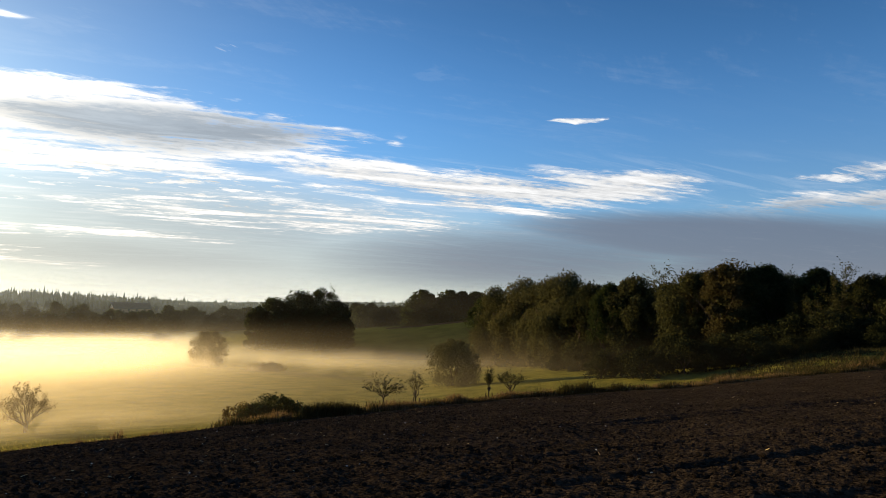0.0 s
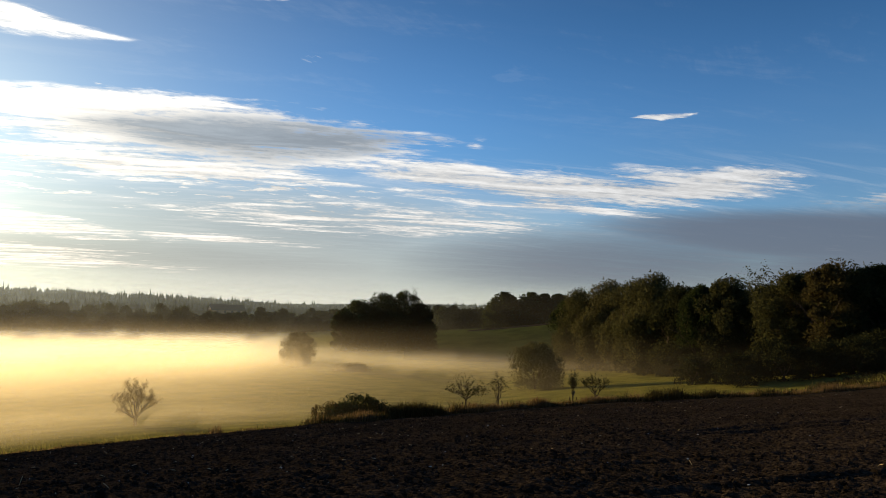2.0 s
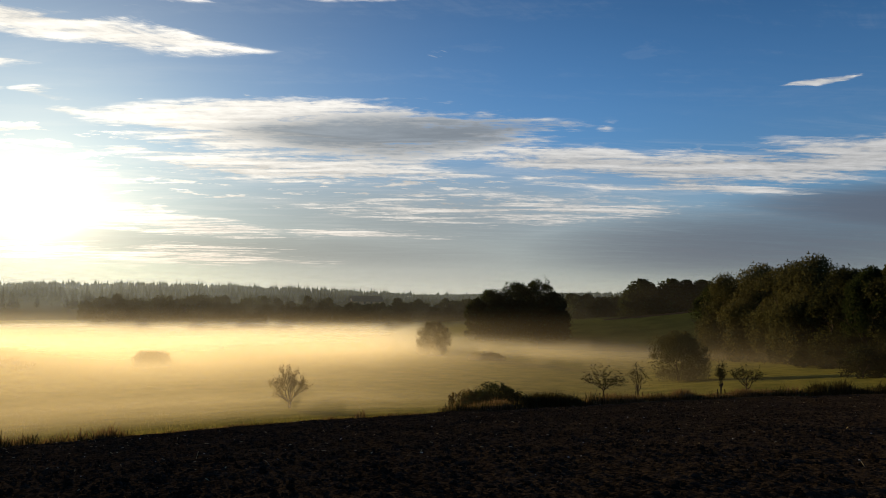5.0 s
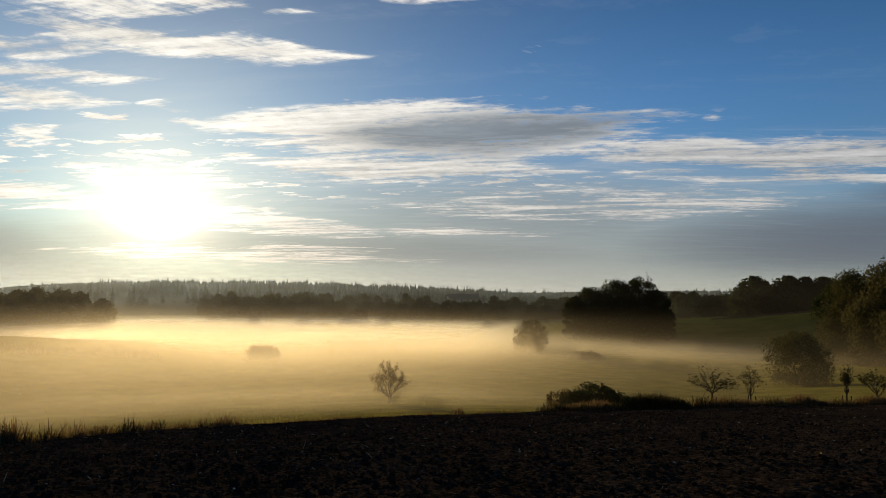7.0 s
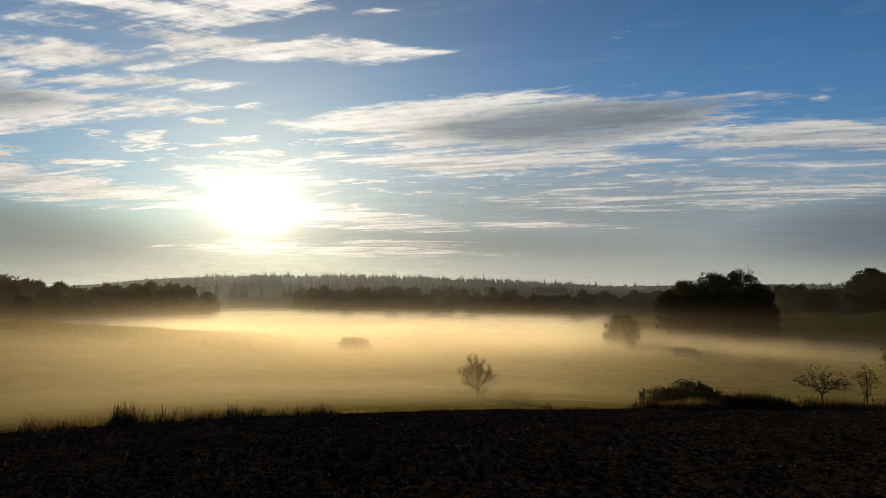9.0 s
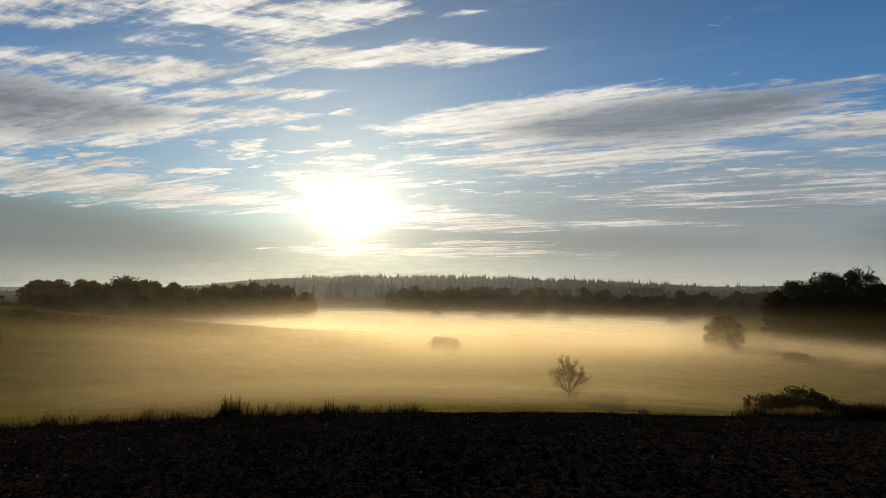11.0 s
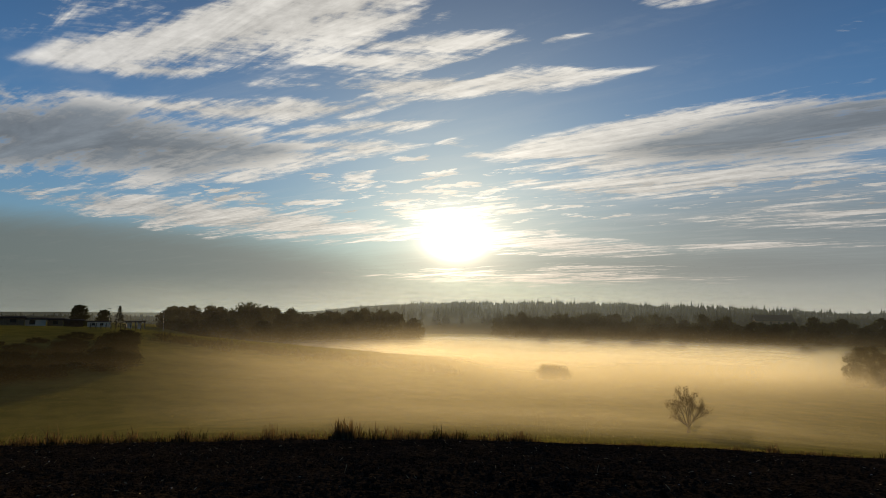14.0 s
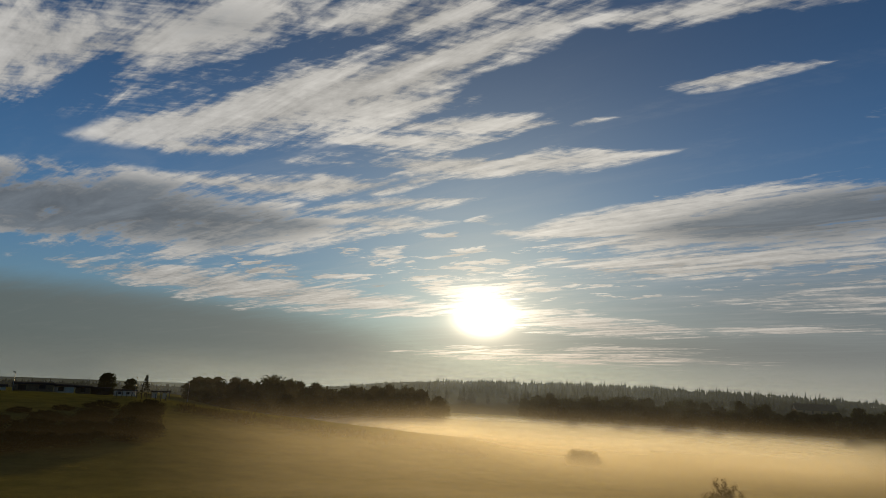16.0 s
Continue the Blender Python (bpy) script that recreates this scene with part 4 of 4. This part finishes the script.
def build_houses():
    flat_house(69.6, 193, -1.75, 4.5, 8, RENDER_WHITE, [(0.3, 0.3, 0.3, 0.8)], "white flat-roofed modern house at the meadow's rim")
    flat_house(67.2, 195, -1.52, 8.6, 9, TIMBER, [(0.22, 0.2, 0.3, 0.8), (0.72, 0.16, 0.45, 0.8)], "timber-clad flat-roofed house at the meadow's rim")
    flat_house(65.2, 197, -1.62, 4.6, 8, RENDER_WHITE, [(0.35, 0.28, 0.3, 0.8)], "white flat-roofed house with dark windows")
    flat_house(63.9, 200, -1.66, 3.6, 8, TIMBER, [(0.5, 0.3, 0.35, 0.8)], "small timber-clad flat-roofed house")
    flat_house(62.7, 203, -1.72, 4.6, 6, DARK_ROOF, [(0.4, 0.25, 0.3, 0.75)], "dark low flat-roofed building")
    flat_house(60.9, 200, -1.86, 5.8, 6, RENDER_WHITE, [(0.25, 0.14, 0.35, 0.75), (0.6, 0.14, 0.35, 0.75)], "long low pale building beside trees", 0.2, 0.15)
    # an open shelter with a flat roof
    az, r = 58.3, 196
    h, ob = reach(58.3, 196, -1.72), new("carport")
    box_part("roof", ob, DARK_ROOF, -2.6, 2.6, -2.2, 2.2, h - 0.25, h, 0.03)
    for x in (-2.3, 0.0, 2.3):
        for y in (-1.9, 1.9):
            box_part("post", ob, STEEL, x - 0.08, x + 0.08, y - 0.08, y + 0.08, -0.5, h - 0.25, 0.01)
    box_part("wall", ob, RENDER_WHITE, -2.1, -0.9, -1.6, -1.4, -0.5, h - 0.25, 0.02, "pale wall panel")
    box_part("wall", ob, RENDER_WHITE, 0.5, 1.5, -1.6, -1.4, -0.5, h - 0.25, 0.02, "pale wall panel")
    ob.matrix_basis = Matrix.Translation(spot(az, r)) @ Matrix.Rotation(radians(az), 4, "Z")
    tagged(ob, "open flat-roofed carport with pale panels", "carport")
    for az, r, el in ((68.5, 188, -0.65), (56.2, 215, -0.85), (60.2, 190, -0.7)):
        h, ob = reach(az, r, el), new("street_lamp")
        verts, faces = [], []
        tube(verts, faces, (0, 0, -0.5), (0, 0, h), 0.09, 0.05, 8)
        mesh_object("pole", verts, faces, STEEL, ob, smooth=True)
        box_part("lamp_head", ob, STEEL, -0.5, 0.12, -0.12, 0.12, h - 0.02, h + 0.12, 0.03)
        ob.matrix_basis = Matrix.Translation(spot(az, r)) @ Matrix.Rotation(radians(az), 4, "Z")
        tagged(ob, "slim grey steel street lamp among the houses", "street lamp", "street lamps")
    # a big farmhouse far across the valley
    az, r = 4.4, 560
    ob = new("farmhouse")
    h = reach(az, r, -0.42)
    bm = bmesh.new()
    block(bm, -14, 14, -5, 5, -3, h * 0.5)
    part("wall", bm, TIMBER, ob)
    bm = bmesh.new()
    ends = [[bm.verts.new((x, y, z)) for y, z in ((-5.6, h * 0.47), (0, h), (5.6, h * 0.47), (5.6, h * 0.47 - 0.3), (0, h - 0.4), (-5.6, h * 0.47 - 0.3))] for x in (-14.6, 14.6)]
    for i in range(6):
        j = (i + 1) % 6
        bm.faces.new((ends[0][i], ends[0][j], ends[1][j], ends[1][i]))
    bm.faces.new(ends[0][::-1]), bm.faces.new(ends[1])
    part("roof", bm, DARK_ROOF, ob)
    bm = bmesh.new()
    for x in (-13.9, 13.7):
        tri = [bm.verts.new((x + dx, y, z)) for dx in (0, 0.2) for y, z in ((-4.9, h * 0.5), (0, h - 0.45), (4.9, h * 0.5))]
        bm.faces.new(tri[:3]), bm.faces.new(tri[3:][::-1])
    part("gable", bm, RENDER_WHITE, ob)
    for x in (-9, -3, 3, 9):
        box_part("window", ob, PANE, x - 0.7, x + 0.7, -5.03, -4.97, h * 0.2, h * 0.4, 0.0)
    ob.matrix_basis = Matrix.Translation(spot(az, r)) @ Matrix.Rotation(radians(az + 18), 4, "Z")
    tagged(ob, "large pale farmhouse with a dark gabled roof beyond the mist", "house")


def build_shoulder():
    rng = random.Random(21)
    base = tree("hedge_bush", 71, 4.2, 8.5, LEAF_HEDGE, 6000, 0.17, crown_from=0.0, clumps=44, label="dense dark hedge bush on the meadow's shoulder", category="hedge", group="hedge")
    put(base, 59.3, 110, 0, reach(60.0, 110, -2.25) / 4.2, 0, 1.5)
    for az, r, el in ((62.4, 109, -2.5), (65.0, 106, -2.9), (67.8, 102, -3.1), (71.0, 99, -3.2), (59.4, 104, -2.6), (62.9, 100, -3.0), (66.0, 96, -3.3), (69.5, 93, -3.5), (59.5, 97, -3.0),
                      (63.4, 93, -3.5), (66.8, 89, -3.8), (70.4, 86, -3.9), (59.7, 90, -3.5), (63.8, 86, -4.0), (67.2, 83, -4.3), (70.8, 80, -4.4), (60.0, 84, -4.0), (64.3, 80, -4.6), (67.8, 77, -4.8), (71.4, 76, -4.9)):
        again(base, az, r, rng.uniform(0, 360), reach(az, r, el) / 4.2, 0, rng.uniform(1.5, 1.8))
    conifer = new("conifer")
    verts, faces = [], []
    tube(verts, faces, (0, 0, -0.3), (0, 0, 8.5), 0.16, 0.03, 7)
    mesh_object("trunk", verts, faces, BARK, conifer, smooth=True)
    nr = np.random.RandomState(8)
    hs = 0.8 + 7.6 * nr.rand(160)
    t = nr.rand(160) * 6.283
    w = (1 - hs / 8.8) * 3.0 * (0.5 + 0.5 * nr.rand(160))
    v, f = leaf_mesh(nr, np.stack([w * np.cos(t), w * np.sin(t), hs], 1), np.full((160, 3), 0.35), 2400, 0.16, 0.5)
    mesh_object("crown", v.tolist(), f.tolist(), NEEDLE, conifer)
    tagged(conifer, "slim dark conifer beside the low houses", "conifer")
    put(conifer, 59.5, 212, 0, reach(59.5, 212, -0.5) / 8.5)
    # posts of a pasture fence above the hedge
    fence = new("fence")
    for i in range(11):
        p = spot(57.9 + i * 0.36, 132 - i * 0.4)
        bm = bmesh.new()
        block(bm, -0.06, 0.06, -0.06, 0.06, -0.4, 1.05 + 0.12 * rng.random(), 0.01)
        q = part("post", bm, TIMBER, fence)
        q.matrix_basis = Matrix.Translation(p) @ pose(0, 0, 0, rng.uniform(-6, 6), rng.uniform(-6, 6), 0)
    tagged(fence, "row of leaning weathered wooden pasture posts", "fence")
    weeds = []
    for i in range(230):
        az = rng.uniform(31, 57)
        r = float(np.interp(az, [31, 44, 57], [106, 112, 118])) + rng.gauss(0, 4.0)
        weeds.append((*spot(az, r, -0.05), rng.uniform(0.3, 1.0), rng.uniform(0.3, 1.0), 34))
    blades("pasture_weeds", weeds, "scattered rough weeds on the meadow's shoulder", "weeds", GREENBLADE, 0.5, 3.0)


def scatter_meadow():
    rng = random.Random(31)
    spots = []
    for i in range(9000):
        az = rng.uniform(-36, 66)
        r = float(edge_r(az)) + 0.5 + 55 * rng.random() ** 1.5
        spots.append((*spot(az, r, -0.03), rng.uniform(0.06, 0.18), 0.25, 9))
    blades("meadow_tufts", spots, "short dewy tufts of meadow grass", "grass", MEADOWBLADE, 0.4, 1.2)


def scatter_field():
    """Clods, pale stones and bits of straw on the tilled soil."""
    rng = np.random.RandomState(41)
    base = np.array([(1, 0, 0), (0, 1, 0), (-1, 0, 0), (0, -1, 0), (0, 0, 1), (0, 0, -1)], float)
    tris = np.array([(i, (i + 1) % 4, 4) for i in range(4)] + [((i + 1) % 4, i, 5) for i in range(4)])

    def strew(count, size_lo, size_hi, flat, power):
        az = rng.uniform(-62, 76, count)
        r = 5 + (edge_r(az) - 5.4) * rng.rand(count) ** power
        z = field_z(az, r)
        c = np.stack([-r * np.sin(np.radians(az)), r * np.cos(np.radians(az)), z + 0.02], 1)
        s = size_lo + (size_hi - size_lo) * rng.rand(count) ** 3
        jig = 1 + 0.2 * rng.normal(size=(count, len(base), 1))
        st = np.stack([0.8 + 0.5 * rng.rand(count), 0.8 + 0.5 * rng.rand(count), flat * (0.7 + 0.5 * rng.rand(count))], 1)
        v = c[:, None, :] + base[None] * jig * s[:, None, None] * st[:, None, :]
        f = tris[None] + (np.arange(count) * len(base))[:, None, None]
        return v.reshape(-1, 3), f.reshape(-1, 3)

    v, f = strew(70000, 0.010, 0.040, 0.8, 0.8)
    tagged(mesh_object("soil_clods", v.tolist(), f.tolist(), SOIL), "crumbly dark soil clods on the tilled field", "soil", kind="stuff")
    v, f = strew(520, 0.006, 0.022, 0.7, 0.8)
    tagged(mesh_object("field_stones", v.tolist(), f.tolist(), STONE), "small pale stones strewn over the soil", "stones", kind="stuff")
    n = 420
    az = rng.uniform(-62, 76, n)
    r = 9 + (edge_r(az) - 9.5) * rng.rand(n) ** 0.8
    c = np.stack([-r * np.sin(np.radians(az)), r * np.cos(np.radians(az)), field_z(az, r) + 0.06], 1)
    a = rng.rand(n) * 6.283
    d = np.stack([np.cos(a), np.sin(a), rng.normal(0, 0.35, n)], 1) * rng.uniform(0.012, 0.05, n)[:, None]
    tall = rng.rand(n) < 0.02
    d[tall] = np.array([0.02, 0.015, 0.09])
    side = np.stack([-np.sin(a), np.cos(a), np.zeros(n)], 1) * 0.004
    up = np.tile([0, 0, 0.008], (n, 1))
    v = np.stack([c - d - side, c - d + side, c + d + side, c + d - side, c + up - d * 0.5, c + up + d * 0.5], 1).reshape(-1, 3)
    i = np.arange(n)[:, None] * 6
    faces = (i + np.array([[0, 1, 5, 4]])).tolist() + (i + np.array([[1, 2, 5]])).tolist() + (i + np.array([[2, 3, 4, 5]])).tolist() + (i + np.array([[3, 0, 4]])).tolist()
    tagged(mesh_object("straw_bits", v.tolist(), faces, STRAW), "bleached straw stalks lying on the tilled soil", "straw", kind="stuff")


def near_clods():
    """The larger clods where the field comes closest."""
    rng, nr = random.Random(43), np.random.RandomState(43)
    shapes = []
    for k in range(6):
        bm = bmesh.new()
        bmesh.ops.create_icosphere(bm, subdivisions=1, radius=1.0)
        for v in bm.verts:
            v.co *= 1 + 0.22 * nr.normal()
            v.co.z *= 0.7
        me = bpy.data.meshes.new("clod")
        bm.to_mesh(me)
        bm.free()
        me.materials.append(SOIL)
        shapes.append(me)
    field = bpy.data.objects["field"]
    for i in range(300):
        az, r = rng.uniform(-58, 40), rng.uniform(7.5, 11.5)
        ob = new("clod", shapes[i % 6])
        ob.parent = field
        s = rng.uniform(0.022, 0.055)
        p = spot(az, r)
        p.z = float(field_z(az, r)) + 0.03
        ob.matrix_basis = Matrix.Translation(p) @ Matrix.Rotation(rng.uniform(0, 6.28), 4, "Z") @ Matrix.Diagonal((s, s * rng.uniform(0.8, 1.3), s, 1))


def hill_track():
    """A bare earth bank that runs along the crest of the hill."""
    v, f = [], []
    for i in range(40):
        az = -17.0 - i * 0.25
        r = 259 - 0.1 * i
        for k, (dr, dz) in enumerate(((-3.0, -0.3), (-1.2, 0.4 + 0.3 * noise.noise((az, 0, 0))), (1.2, 0.5), (3.0, -0.3))):
            v.append(tuple(spot(az, r + dr, dz)))
        if i:
            a = (i - 1) * 4
            f += [(a + k, a + k + 1, a + k + 5, a + k + 4) for k in range(3)]
    tagged(mesh_object("earth_bank", v, f, SOIL, smooth=True), "low bare brown earth bank along the hill's crest", "bank", kind="structure")


build_houses()
hill_track()
build_shoulder()
scatter_meadow()
scatter_field()
near_clods()
